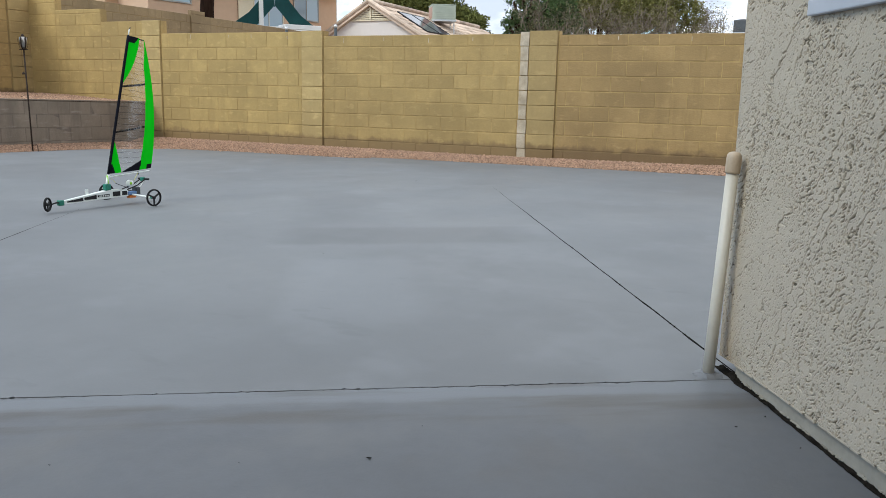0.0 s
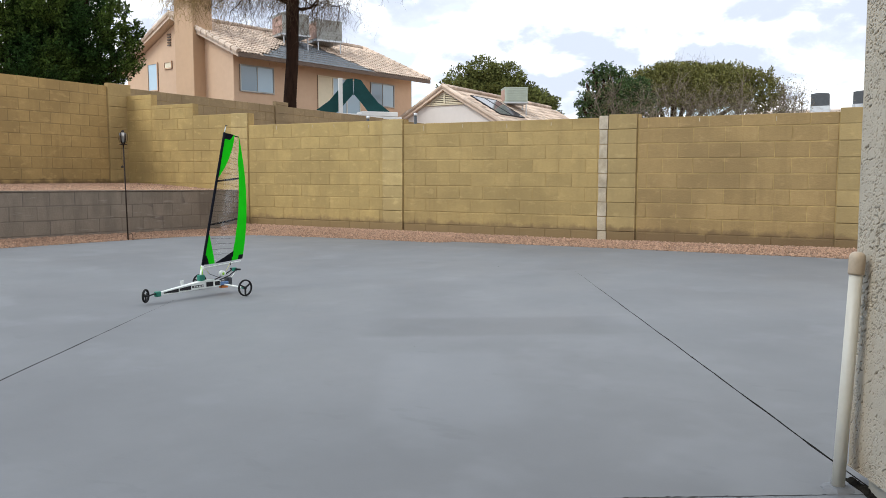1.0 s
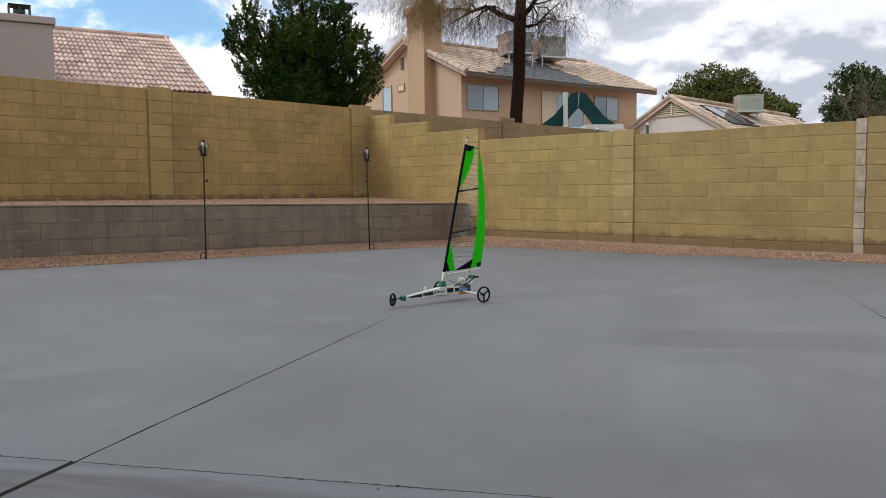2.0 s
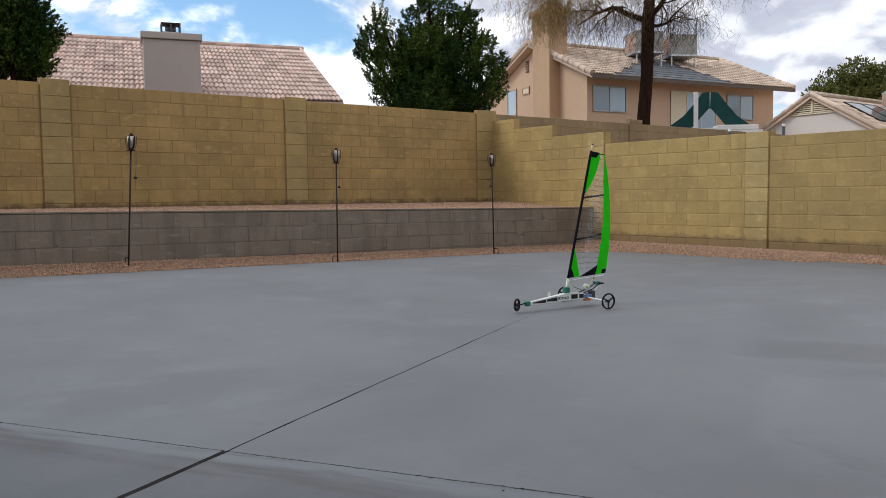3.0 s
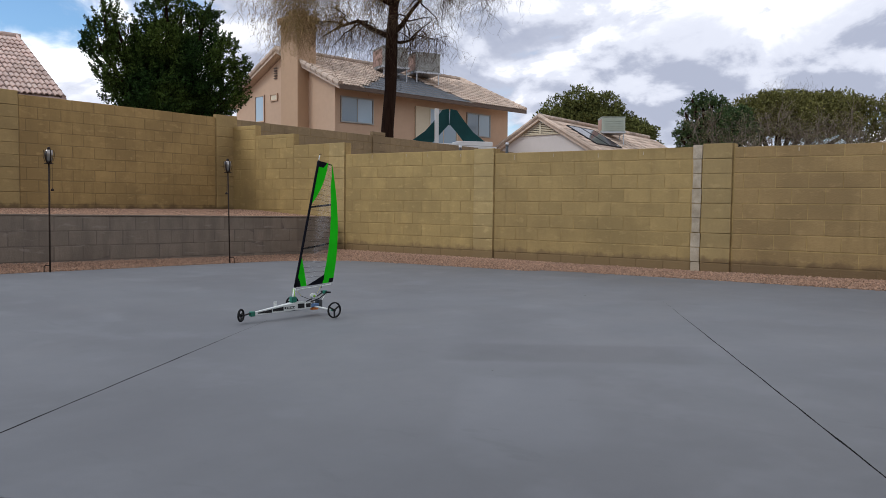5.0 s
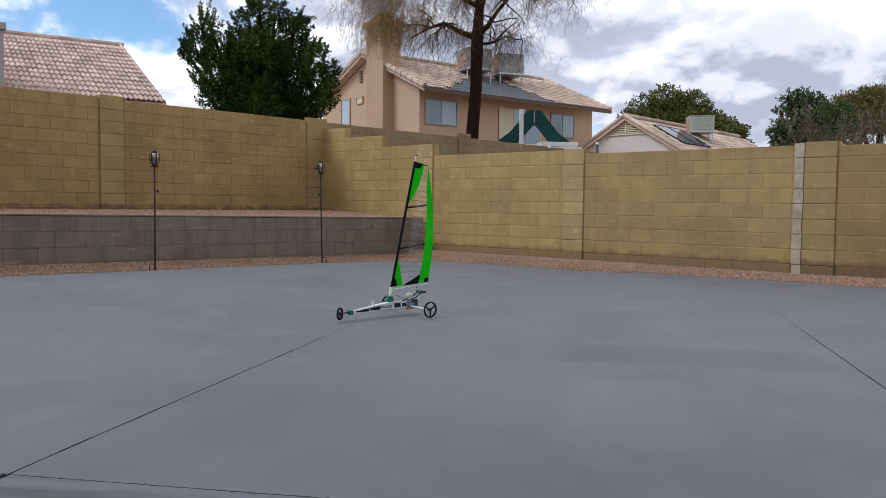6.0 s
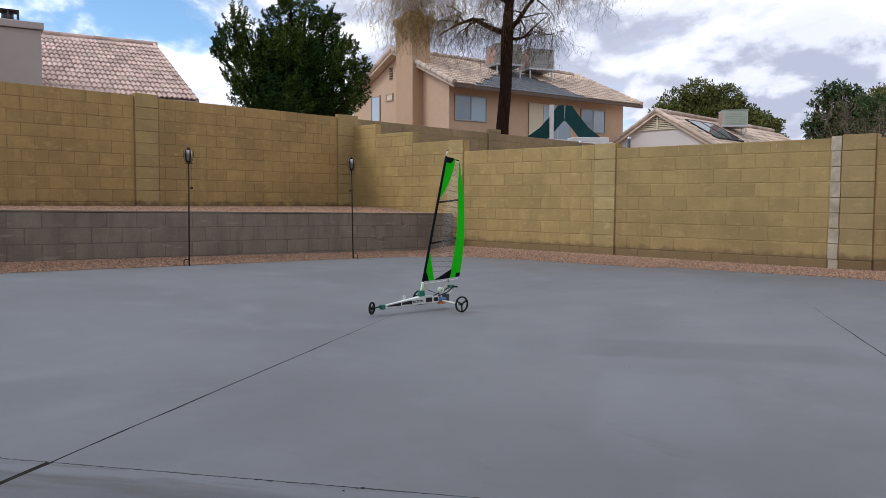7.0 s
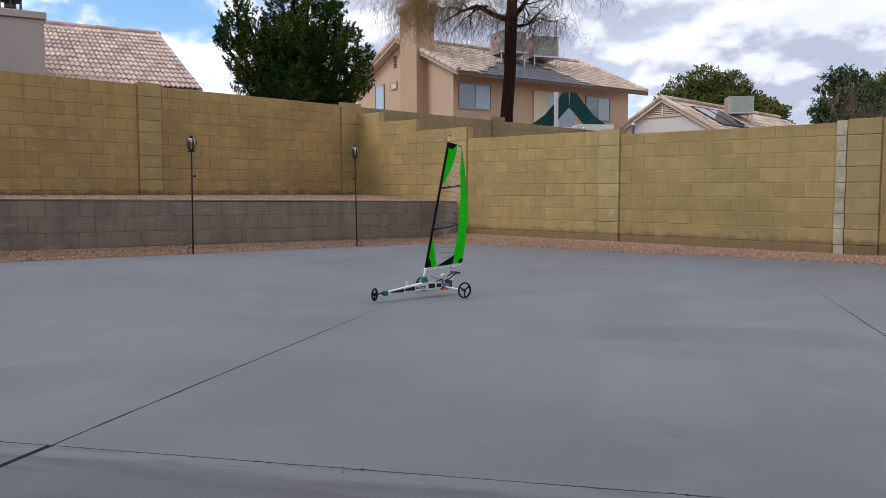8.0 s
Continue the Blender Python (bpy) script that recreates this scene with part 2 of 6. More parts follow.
# the trowelled bays run along the joint, at 30 degrees to the yard's walls
BAY, ACROSS = (0.8663, 0.4995, 0.0), (-0.4995, 0.8663, 0.0)
stain(M_CONCRETE, place_noise(M_CONCRETE, 0.55, 0.42, 0.66, detail=4.0), (0.137, 0.141, 0.147), 0.7)
stain(M_CONCRETE, place_noise(M_CONCRETE, 1.7, 0.52, 0.74, detail=3.0), (0.192, 0.199, 0.209), 0.6)
stain(M_CONCRETE, both(M_CONCRETE, along(M_CONCRETE, ACROSS, (0, 0, 0), 0.82, 0.95, 0.05), along(M_CONCRETE, ACROSS, (0, 0, 0), 1.58, 1.44, 0.05), along(M_CONCRETE, BAY, (0, 0, 0), 1.15, 1.45, 0.1), along(M_CONCRETE, BAY, (0, 0, 0), 3.3, 2.7, 0.1)), (0.118, 0.121, 0.126), 0.6)
stain(M_CONCRETE, both(M_CONCRETE, along(M_CONCRETE, ACROSS, (0, 0, 0), -1.1, -0.7, 0.1), along(M_CONCRETE, ACROSS, (0, 0, 0), 0.55, 0.35, 0.1), along(M_CONCRETE, BAY, (0, 0, 0), 1.3, 1.45, 0.05), along(M_CONCRETE, BAY, (0, 0, 0), 2.15, 1.95, 0.05)), (0.200, 0.208, 0.220), 0.42)
stain(M_CONCRETE, place_noise(M_CONCRETE, 3.2, 0.64, 0.72, (1.0, 2.2, 1.0), 3.0), (0.125, 0.129, 0.136), 0.25)
M_CONCRETE_OLD = material("old_concrete", (0.124, 0.129, 0.138), 0.62, vary=0.10, scale=2.2, bump=0.0008, bump_scale=80, spec=0.5)
stain(M_CONCRETE_OLD, place_noise(M_CONCRETE_OLD, 2.0, 0.45, 0.68, detail=4.0), (0.148, 0.149, 0.150), 0.8)
stain(M_CONCRETE_OLD, place_noise(M_CONCRETE_OLD, 1.3, 0.54, 0.72, detail=5.0), (0.115, 0.100, 0.084), 0.35)
LIP = (0.2, -1.985, 0.0)
stain(M_CONCRETE_OLD, both(M_CONCRETE_OLD, along(M_CONCRETE_OLD, ACROSS, LIP, -0.34, -0.18, 0.08, 2.5), bay_noise(M_CONCRETE_OLD, 9.0, 0.42, 0.62, 7.0)), (0.098, 0.090, 0.083), 0.75)
stain(M_CONCRETE_OLD, both(M_CONCRETE_OLD, along(M_CONCRETE_OLD, ACROSS, LIP, -0.14, -0.06, 0.05, 3.5), bay_noise(M_CONCRETE_OLD, 14.0, 0.30, 0.52, 9.0)), (0.182, 0.193, 0.208), 0.85)
M_CONCRETE_EDGE = material("worn_concrete_edge", (0.185, 0.195, 0.208), 0.65, vary=0.15, scale=2.5, bump=0.0008, bump_scale=80, tint=(0.135, 0.132, 0.132), tint_amount=1.0, spec=0.4)
M_JOINTFILL = material("joint_fill", (0.12, 0.123, 0.128), 0.9, vary=0.3, scale=12, tint=(0.006, 0.006, 0.006), tint_amount=1.0, spec=0.1)
M_DRYLEAF = material("dry_leaf", (0.27, 0.195, 0.078), 0.85, island=0.45, spec=0.1)
M_GROOVE = material("groove_dirt", (0.028, 0.026, 0.024), 0.95, vary=0.4, scale=9, spec=0.05)
M_DARKJOINT = material("joint_dirt", (0.018, 0.017, 0.016), 0.95, vary=0.3, scale=20, spec=0.0)
M_DIRT = material("dirt", (0.26, 0.175, 0.12), 0.95, vary=0.2, scale=1.5, bump=0.004, bump_scale=40, tint=(0.20, 0.135, 0.095), tint_amount=0.7)
M_GRAVEL = material("gravel", (0.40, 0.25, 0.165), 0.9, vary=0.12, scale=30, island=0.38, tint=(0.29, 0.18, 0.12), tint_amount=0.6)
M_STUCCO = material("stucco_cream", (0.460, 0.402, 0.318), 0.9, vary=0.06, scale=1.5, bump=0.0012, bump_scale=140, tint=(0.36, 0.32, 0.24), tint_amount=0.5)
for way_, lo_, amount_ in (((HD.x, HD.y, 0), 0.035, 0.5), ((HD.x, HD.y, 0.55), 0.19, 0.45)):
    stain(M_STUCCO, along(M_STUCCO, way_, (HC.x, HC.y, 0), lo_, -0.03, 0.04, 14.0), (0.235, 0.150, 0.070), amount_)
# dark colour for pit floors, painting in the shade of the hollows
M_STUCCO_PIT_SHADE = material("stucco_pit_shade", (0.15, 0.126, 0.088), 0.95, vary=0.2, scale=20)
M_STUCCO_TAN = material("stucco_tan", (0.54, 0.372, 0.25), 0.9, vary=0.06, scale=0.6, bump=0.004, bump_scale=30)
M_STUCCO_TAN2 = material("stucco_tan_dark", (0.47, 0.31, 0.19), 0.9, vary=0.06, scale=0.6, bump=0.004, bump_scale=30)
M_STUCCO_GREY = material("stucco_grey", (0.42, 0.36, 0.33), 0.9, vary=0.05, scale=0.8)
M_STUCCO_WHITE = material("stucco_white", (0.66, 0.61, 0.57), 0.9, vary=0.05, scale=0.8)
M_TILE_PINK = material("roof_tile_pink", (0.52, 0.375, 0.315), 0.85, vary=0.10, scale=6, obj=0.13, island=0.22, tint=(0.62, 0.50, 0.42), tint_amount=0.7)
M_TILE_TAN = material("roof_tile_tan", (0.55, 0.435, 0.34), 0.85, vary=0.16, scale=1.2, island=0.24, obj=0.12, tint=(0.40, 0.30, 0.23), tint_amount=0.8)
M_SHINGLE = material("grey_roofing", (0.14, 0.15, 0.16), 0.9, vary=0.15, scale=3, island=0.15)
M_FASCIA = material("fascia_brown", (0.115, 0.078, 0.056), 0.8, vary=0.1, scale=4)
M_TRIM_WHITE = material("white_paint", (0.74, 0.73, 0.70), 0.55, vary=0.04, scale=6)
M_PVC_CAP = material("browned_pvc", (0.50, 0.40, 0.29), 0.5, vary=0.12, scale=14, tint=(0.42, 0.29, 0.17), tint_amount=0.6)
M_PVC = material("cream_painted_pvc", (0.60, 0.565, 0.485), 0.45, vary=0.05, scale=7, tint=(0.50, 0.44, 0.33), tint_amount=0.45)
M_BARK = material("bark", (0.028, 0.015, 0.010), 0.95, vary=0.4, scale=4, bump=0.03, bump_scale=14, stretch=(3, 3, 0.5), spec=0.05)
M_TWIG_DARK = material("dark_twigs", (0.105, 0.072, 0.045), 0.95, island=0.35, spec=0.1)
M_TWIG = material("dry_twigs", (0.280, 0.189, 0.085), 0.95, island=0.35, spec=0.1)
M_LEAF = material("ficus_leaf", (0.020, 0.046, 0.010), 0.7, island=0.8, spec=0.08, tint=(0.080, 0.115, 0.022), tint_amount=0.9, scale=2.6)
M_LEAF2 = material("olive_leaf", (0.118, 0.128, 0.038), 0.75, island=0.45, spec=0.12)
M_LEAF3 = material("grey_green_leaf", (0.185, 0.168, 0.085), 0.8, island=0.4, spec=0.1)
M_METAL = material("galvanized", (0.52, 0.53, 0.54), 0.45, metal=0.7, vary=0.08, scale=5)
M_COOLER = material("cooler_paint", (0.36, 0.36, 0.33), 0.6, vary=0.08, scale=3, tint=(0.25, 0.24, 0.215), tint_amount=0.6)
M_PAD = material("rusty_cooler_pad", (0.42, 0.27, 0.21), 0.85, vary=0.15, scale=5)
M_BLACK = material("black_plastic", (0.013, 0.013, 0.014), 0.5, vary=0.1, scale=30, spec=0.3)
M_RUST = material("dark_iron", (0.030, 0.019, 0.014), 0.7, metal=0.1, vary=0.25, scale=20, spec=0.2)
M_STEEL = material("brushed_steel", (0.42, 0.385, 0.35), 0.28, metal=1.0, vary=0.10, scale=15)
M_TENT = material("green_canvas", (0.018, 0.105, 0.105), 0.75, vary=0.15, scale=3)
M_SOLAR = material("solar_glass", (0.010, 0.014, 0.028), 0.12, spec=0.7)


def patchy_gloss(m, scale, lo, hi, stretch):
    """Worn sheen: the roughness wanders in soft patches."""
    n, l = m.node_tree.nodes, m.node_tree.links
    tc, mp, t, r = n.new("ShaderNodeTexCoord"), n.new("ShaderNodeMapping"), n.new("ShaderNodeTexNoise"), n.new("ShaderNodeMapRange")
    mp.inputs["Scale"].default_value = stretch
    l.new(tc.outputs["Object"], mp.inputs["Vector"])
    l.new(mp.outputs[0], t.inputs["Vector"])
    t.inputs["Scale"].default_value, t.inputs["Detail"].default_value = scale, 5.0
    r.inputs["From Min"].default_value, r.inputs["From Max"].default_value = 0.35, 0.65
    r.inputs["To Min"].default_value, r.inputs["To Max"].default_value = lo, hi
    l.new(t.outputs["Fac"], r.inputs["Value"])
    l.new(r.outputs[0], n["Principled BSDF"].inputs["Roughness"])


patchy_gloss(M_CONCRETE, 0.8, 0.55, 0.75, (1.0, 0.8, 1.0))


def glass_dark(name, tone, rough=0.06):
    m = bpy.data.materials.new(name)
    m.use_nodes = True
    b = m.node_tree.nodes["Principled BSDF"]
    b.inputs["Base Color"].default_value = (*tone, 1)
    b.inputs["Roughness"].default_value = rough
    b.inputs["Specular IOR Level"].default_value = 0.7
    b.inputs["Coat Weight"].default_value = 0.2
    b.inputs["Coat Roughness"].default_value = 0.03
    return m


M_FOOTING = material("footing_concrete", (0.32, 0.295, 0.245), 0.9, vary=0.16, scale=5, bump=0.001, bump_scale=90)
M_ALU = material("window_aluminium", (0.44, 0.465, 0.51), 0.5, vary=0.05, scale=6)
M_SOIL = material("dark_soil", (0.020, 0.018, 0.015), 0.95, vary=0.5, scale=25, bump=0.008, bump_scale=120, spec=0.0)
M_SCREEN = material("window_screen", (0.022, 0.026, 0.030), 0.6, vary=0.05, scale=20)
M_GREEN = material("green_print_plastic", (0.010, 0.16, 0.105), 0.45, vary=0.06, scale=30)
M_LIME = material("lime_fabric", (0.012, 0.60, 0.004), 0.75, vary=0.06, scale=12, spec=0.15)
M_LIMEPLAST = material("lime_plastic", (0.28, 0.62, 0.03), 0.5)
M_WHITEPLAST = material("white_print_plastic", (0.74, 0.77, 0.73), 0.45, vary=0.04, scale=25)
M_TYRE = material("tyre_rubber", (0.013, 0.013, 0.014), 0.8, vary=0.15, scale=40, spec=0.2)
M_BLACKCLOTH = material("black_sailcloth", (0.007, 0.0075, 0.012), 0.8, vary=0.1, scale=15, spec=0.1)
M_ORANGE = material("orange_plastic", (0.62, 0.17, 0.02), 0.45)
M_BLUE = material("blue_wrap", (0.10, 0.19, 0.36), 0.4, vary=0.3, scale=40)
M_YELLOW = material("yellow_cord", (0.72, 0.70, 0.05), 0.6)


def film():
    """Clear crinkled sail film: mostly see-through, with broken glints."""
    m = bpy.data.materials.new("clear_sail_film")
    m.use_nodes = True
    n, l = m.node_tree.nodes, m.node_tree.links
    n.clear()
    tr, gl, mx = n.new("ShaderNodeBsdfTransparent"), n.new("ShaderNodeBsdfGlossy"), n.new("ShaderNodeMixShader")
    tr.inputs["Color"].default_value = (0.93, 0.93, 0.92, 1)
    gl.inputs["Roughness"].default_value = 0.16
    gl.inputs["Color"].default_value = (0.85, 0.86, 0.88, 1)
    tc, no_, bp = n.new("ShaderNodeTexCoord"), n.new("ShaderNodeTexNoise"), n.new("ShaderNodeBump")
    no_.inputs["Scale"].default_value, no_.inputs["Detail"].default_value = 16.0, 3.0
    l.new(tc.outputs["Object"], no_.inputs["Vector"])
    bp.inputs["Distance"].default_value = 0.008
    l.new(no_.outputs["Fac"], bp.inputs["Height"])
    l.new(bp.outputs[0], gl.inputs["Normal"])
    lw = n.new("ShaderNodeFresnel")
    lw.inputs["IOR"].default_value = 1.8
    l.new(lw.outputs[0], mx.inputs[0])
    l.new(tr.outputs[0], mx.inputs[1])
    l.new(gl.outputs[0], mx.inputs[2])
    o = n.new("ShaderNodeOutputMaterial")
    l.new(mx.outputs[0], o.inputs[0])
    return m


M_FILM = film()
M_TRIM_CREAM = material("cream_trim", (0.66, 0.58, 0.42), 0.7, vary=0.05, scale=4)
M_COOLER_GREEN = material("cooler_green_paint", (0.42, 0.46, 0.38), 0.6, vary=0.08, scale=3)
M_DARKGREY = material("dark_grey_metal", (0.06, 0.065, 0.07), 0.5, metal=0.3, vary=0.15, scale=8)
CHIM = (-13.85, 2.53, 4.34)
FAR_ROOF = (1.3, 41.5, 4.55)
CONDENSERS = [(0.2, 42.6, 4.5), (2.1, 42.9, 4.55)]
SHADE_TREE = (-17.05, 39.53, 4.6)
CITRUS = (-4.4, 22.56, 2.6)
OLIVE = (-3.65, 26.4, 2.6)
SHRUB = (-2.0, 21.2, -0.2)
YACHT = (-1.655, 2.277, -0.167, -0.986)
M_LEAF4 = material("citrus_leaf", (0.062, 0.102, 0.034), 0.65, island=0.5, spec=0.2)
M_LEAF5 = material("yellow_olive_leaf", (0.150, 0.145, 0.045), 0.75, island=0.4, spec=0.12)
M_TWIG_GREY = material("grey_twigs", (0.20, 0.165, 0.13), 0.95, island=0.35, spec=0.1)
TENT = (-10.93, 17.46, 3.02, 0.61, 0.79)
SCRAPS = [(2.71, -1.175, 0.012, 20), (2.75, -0.905, 0.004, 60), (1.92, -1.60, 0.005, 10), (2.39, -1.36, 0.003, 0), (3.74, -0.345, 0.007, 80),
          (-0.19, 5.06, 0.014, 30), (1.03, 1.22, 0.006, 50), (1.36, -1.37, 0.009, 15), (3.85, -0.555, 0.006, 70), (3.66, -0.475, 0.008, 5)]
# pane and blind tones are lifted to pale blue, painting in the reflected sky
M_PANE = glass_dark("window_pane_sky_tint", (0.20, 0.27, 0.32))
M_BLIND = glass_dark("window_blind_pane", (0.34, 0.45, 0.53), 0.2)


# ---- mesh helpers ----
def mesh_object(name, bm, mat, smooth=False, matrix=None):
    me = bpy.data.meshes.new(name)
    bm.to_mesh(me)
    bm.free()
    for m in mat if isinstance(mat, (list, tuple)) else (mat,):
        me.materials.append(m)
    if smooth:
        me.polygons.foreach_set("use_smooth", [True] * len(me.polygons))
    ob = new(name, me)
    if matrix is not None:
        ob.matrix_world = matrix
    return ob


def part(name, bm, mat, parent, label="", smooth=False, matrix=None):
    ob = mesh_object(name, bm, mat, smooth)
    ob.parent = parent
    if matrix is not None:
        ob.matrix_local = matrix
    if label:
        tagged(ob, label)
    return ob


def root(name, label, category, group="", kind="", matrix=None):
    ob = new(name)
    ob.empty_display_size = 0.1
    tagged(ob, label, category, group, kind)
    if matrix is not None:
        ob.matrix_world = matrix
    return ob


def add_box(bm, x0, x1, y0, y1, z0, z1, bevel=0.0, matrix=None):
    g = bmesh.ops.create_cube(bm, size=1)
    vs = g["verts"]
    bmesh.ops.scale(bm, vec=(x1 - x0, y1 - y0, z1 - z0), verts=vs)
    bmesh.ops.translate(bm, vec=((x0 + x1) / 2, (y0 + y1) / 2, (z0 + z1) / 2), verts=vs)
    if bevel:
        es = list({e for v in vs for e in v.link_edges})
        vs = list({v for f in bmesh.ops.bevel(bm, geom=es, offset=bevel, segments=2, affect="EDGES", profile=0.5)["faces"] for v in f.verts} | {v for v in vs if v.is_valid})
    if matrix is not None:
        bmesh.ops.transform(bm, matrix=matrix, verts=vs)
    return vs


def box(x0, x1, y0, y1, z0, z1, bevel=0.0):
    bm = bmesh.new()
    add_box(bm, x0, x1, y0, y1, z0, z1, bevel)
    return bm


def add_tube(bm, points, radii, sides=8, caps=True):
    """A round tapering tube through the points."""
    rings = []
    pts = [Vector(p) for p in points]
    if not isinstance(radii, (list, tuple)):
        radii = [radii] * len(pts)
    side = None
    for i, p in enumerate(pts):
        d = (pts[min(i + 1, len(pts) - 1)] - pts[max(i - 1, 0)]).normalized()
        if side is None:
            side = d.orthogonal().normalized()
        side = (side - d * side.dot(d)).normalized()
        up = d.cross(side)
        rings.append([bm.verts.new(p + radii[i] * (math.cos(a) * side + math.sin(a) * up)) for a in (2 * math.pi * k / sides for k in range(sides))])
    for a, b in zip(rings, rings[1:]):
        for k in range(sides):
            bm.faces.new((a[k], a[(k + 1) % sides], b[(k + 1) % sides], b[k]))
    if caps:
        bm.faces.new(rings[0][::-1])
        bm.faces.new(rings[-1])
    return bm


def tube(points, radii, sides=8):
    return add_tube(bmesh.new(), points, radii, sides)


def lathe(profile, sides=16):
    """A turned body round z from (radius, height) pairs."""
    bm = bmesh.new()
    rings = [[bm.verts.new((rr * math.cos(a), rr * math.sin(a), z)) for a in (2 * math.pi * k / sides for k in range(sides))] for rr, z in profile]
    for a, b in zip(rings, rings[1:]):
        for k in range(sides):
            bm.faces.new((a[k], a[(k + 1) % sides], b[(k + 1) % sides], b[k]))
    bm.faces.new(rings[0][::-1])
    bm.faces.new(rings[-1])
    return bm


def add_poly(bm, pts, thick=None):
    """A flat face, or a slab of it when thick is a vector."""
    vs = [bm.verts.new(p) for p in pts]
    f = bm.faces.new(vs)
    if thick is not None:
        t = Vector(thick)
        ws = [bm.verts.new(v.co + t) for v in vs]
        bm.faces.new(ws[::-1])
        for i in range(len(vs)):
            j = (i + 1) % len(vs)
            bm.faces.new((vs[j], vs[i], ws[i], ws[j]))
    return f


def frame_of(x, y, z, ux, uy):
    """A matrix whose x axis runs along (ux, uy) on the plan and whose z axis is up."""
    u = Vector((ux, uy, 0)).normalized()
    return Matrix(((u.x, -u.y, 0, x), (u.y, u.x, 0, y), (0, 0, 1, z), (0, 0, 0, 1)))


# ---- ground ----
def ease(a):
    a = min(1.0, max(0.0, a))
    return a * a * (3 - 2 * a)


def slab_z(x, y):
    """The paved yard: a gentle fall towards the house, lifting along the retaining wall."""
    return -0.185 - 0.005 * x + 0.02 * y + ease((-1.5 - x) / 5.3) * min(0.35, max(0.0, 0.237 - 0.034 * y))


def ground_z(x, y):
    """The earth sheet: under the slabs, rising as a gravel bank to the feet of the walls, level beyond the lot."""
    xx, yy = min(8.0, max(-9.0, x)), min(8.3, max(-9.0, y))
    far = max(abs(x - xx), abs(y - yy))
    z = slab_z(xx, yy)
    back = ease((yy - (7.05 if xx < -2 else 7.3)) / 0.7)
    side = ease((-6.2 - xx) / 0.55)
    z_back = 0.035 - 0.0105 * min(0.0, xx)
    z_side = 0.175 - 0.017 * yy
    under = 1 - max(ease((yy - 6.6) / 0.5), ease((-5.7 - xx) / 0.5))
    z = z * (1 - back) + max(z, z_back) * back
    z = z * (1 - side) + max(z, z_side) * side
    z -= 0.06 * under + 0.012
    k = ease(far / 6)
    return z * (1 - k) - 0.2 * k


def sheet_z(x, y):
    """The earth sheet as its 0.2 m mesh runs, between its corners."""
    i, j = math.floor((x + 12) / 0.2), math.floor((y + 9) / 0.2)
    x0, y0 = -12 + 0.2 * i, -9 + 0.2 * j
    u, v = (x - x0) / 0.2, (y - y0) / 0.2
    a, b = ground_z(x0, y0) * (1 - u) + ground_z(x0 + 0.2, y0) * u, ground_z(x0, y0 + 0.2) * (1 - u) + ground_z(x0 + 0.2, y0 + 0.2) * u
    return a * (1 - v) + b * v


def span(a, b, step):
    n = max(1, round((b - a) / step))
    return [a + (b - a) * i / n for i in range(n + 1)]


gx = [-1500, -400, -120, -60, -30, -18] + span(-12, 8, 0.2) + [12, 20, 40, 120, 400, 1500]
gy = [-1500, -400, -120, -60, -30, -16] + span(-9, 10, 0.2) + [14, 20, 40, 80, 160, 400, 1500]
bm = bmesh.new()
grid = [[bm.verts.new((x, y, ground_z(x, y))) for x in gx] for y in gy]
for j in range(len(gy) - 1):
    for i in range(len(gx) - 1):
        bm.faces.new((grid[j][i], grid[j][i + 1], grid[j + 1][i + 1], grid[j + 1][i]))
tagged(mesh_object("ground", bm, M_DIRT, True), "reddish brown bare dirt under the yard and beyond", "ground", kind="structure")


# the slab's outline and its joints, as lines with the kept side on their left
def line(p, q):
    d = Vector((q[0] - p[0], q[1] - p[1], 0)).normalized()
    return Vector((*p, 0)), Vector((-d.y, d.x, 0))


EDGE_BACK = line((0.0, 7.58), (-5.7, 7.06))
EDGE_BACK2 = line((9.0, 7.62), (0.0, 7.58))
EDGE_CORNER = line((-5.6, 7.12), (-6.18, 6.25))
EDGE_LEFT = line((-6.22, 6.4), (-6.68, -1.8))
OUT = [EDGE_BACK, EDGE_BACK2, EDGE_CORNER, EDGE_LEFT]
JOINT = ((0.2, -1.985), (3.53, -0.065))
CRACK_L = ((0.2, -1.99), (-1.75, 1.80))
CRACK_L2 = ((0.19, -1.99), (1.8, -5.2))
CRACK_R = ((3.645, 0.005), (0.72, 5.05))
JL = line(JOINT[0], JOINT[1])
JR = line(JOINT[1], JOINT[0])


def slab_grid(lines):
    bm = bmesh.new()
    xs, ys = span(-7.0, 9.0, 0.1), span(-9.0, 7.9, 0.1)
    g = [[bm.verts.new((x, y, 0)) for x in xs] for y in ys]
    for j in range(len(ys) - 1):
        for i in range(len(xs) - 1):
            bm.faces.new((g[j][i], g[j][i + 1], g[j + 1][i + 1], g[j + 1][i]))
    for co, no in lines:
        bmesh.ops.bisect_plane(bm, geom=bm.verts[:] + bm.edges[:] + bm.faces[:], plane_co=co, plane_no=no, clear_inner=True)
    return bm


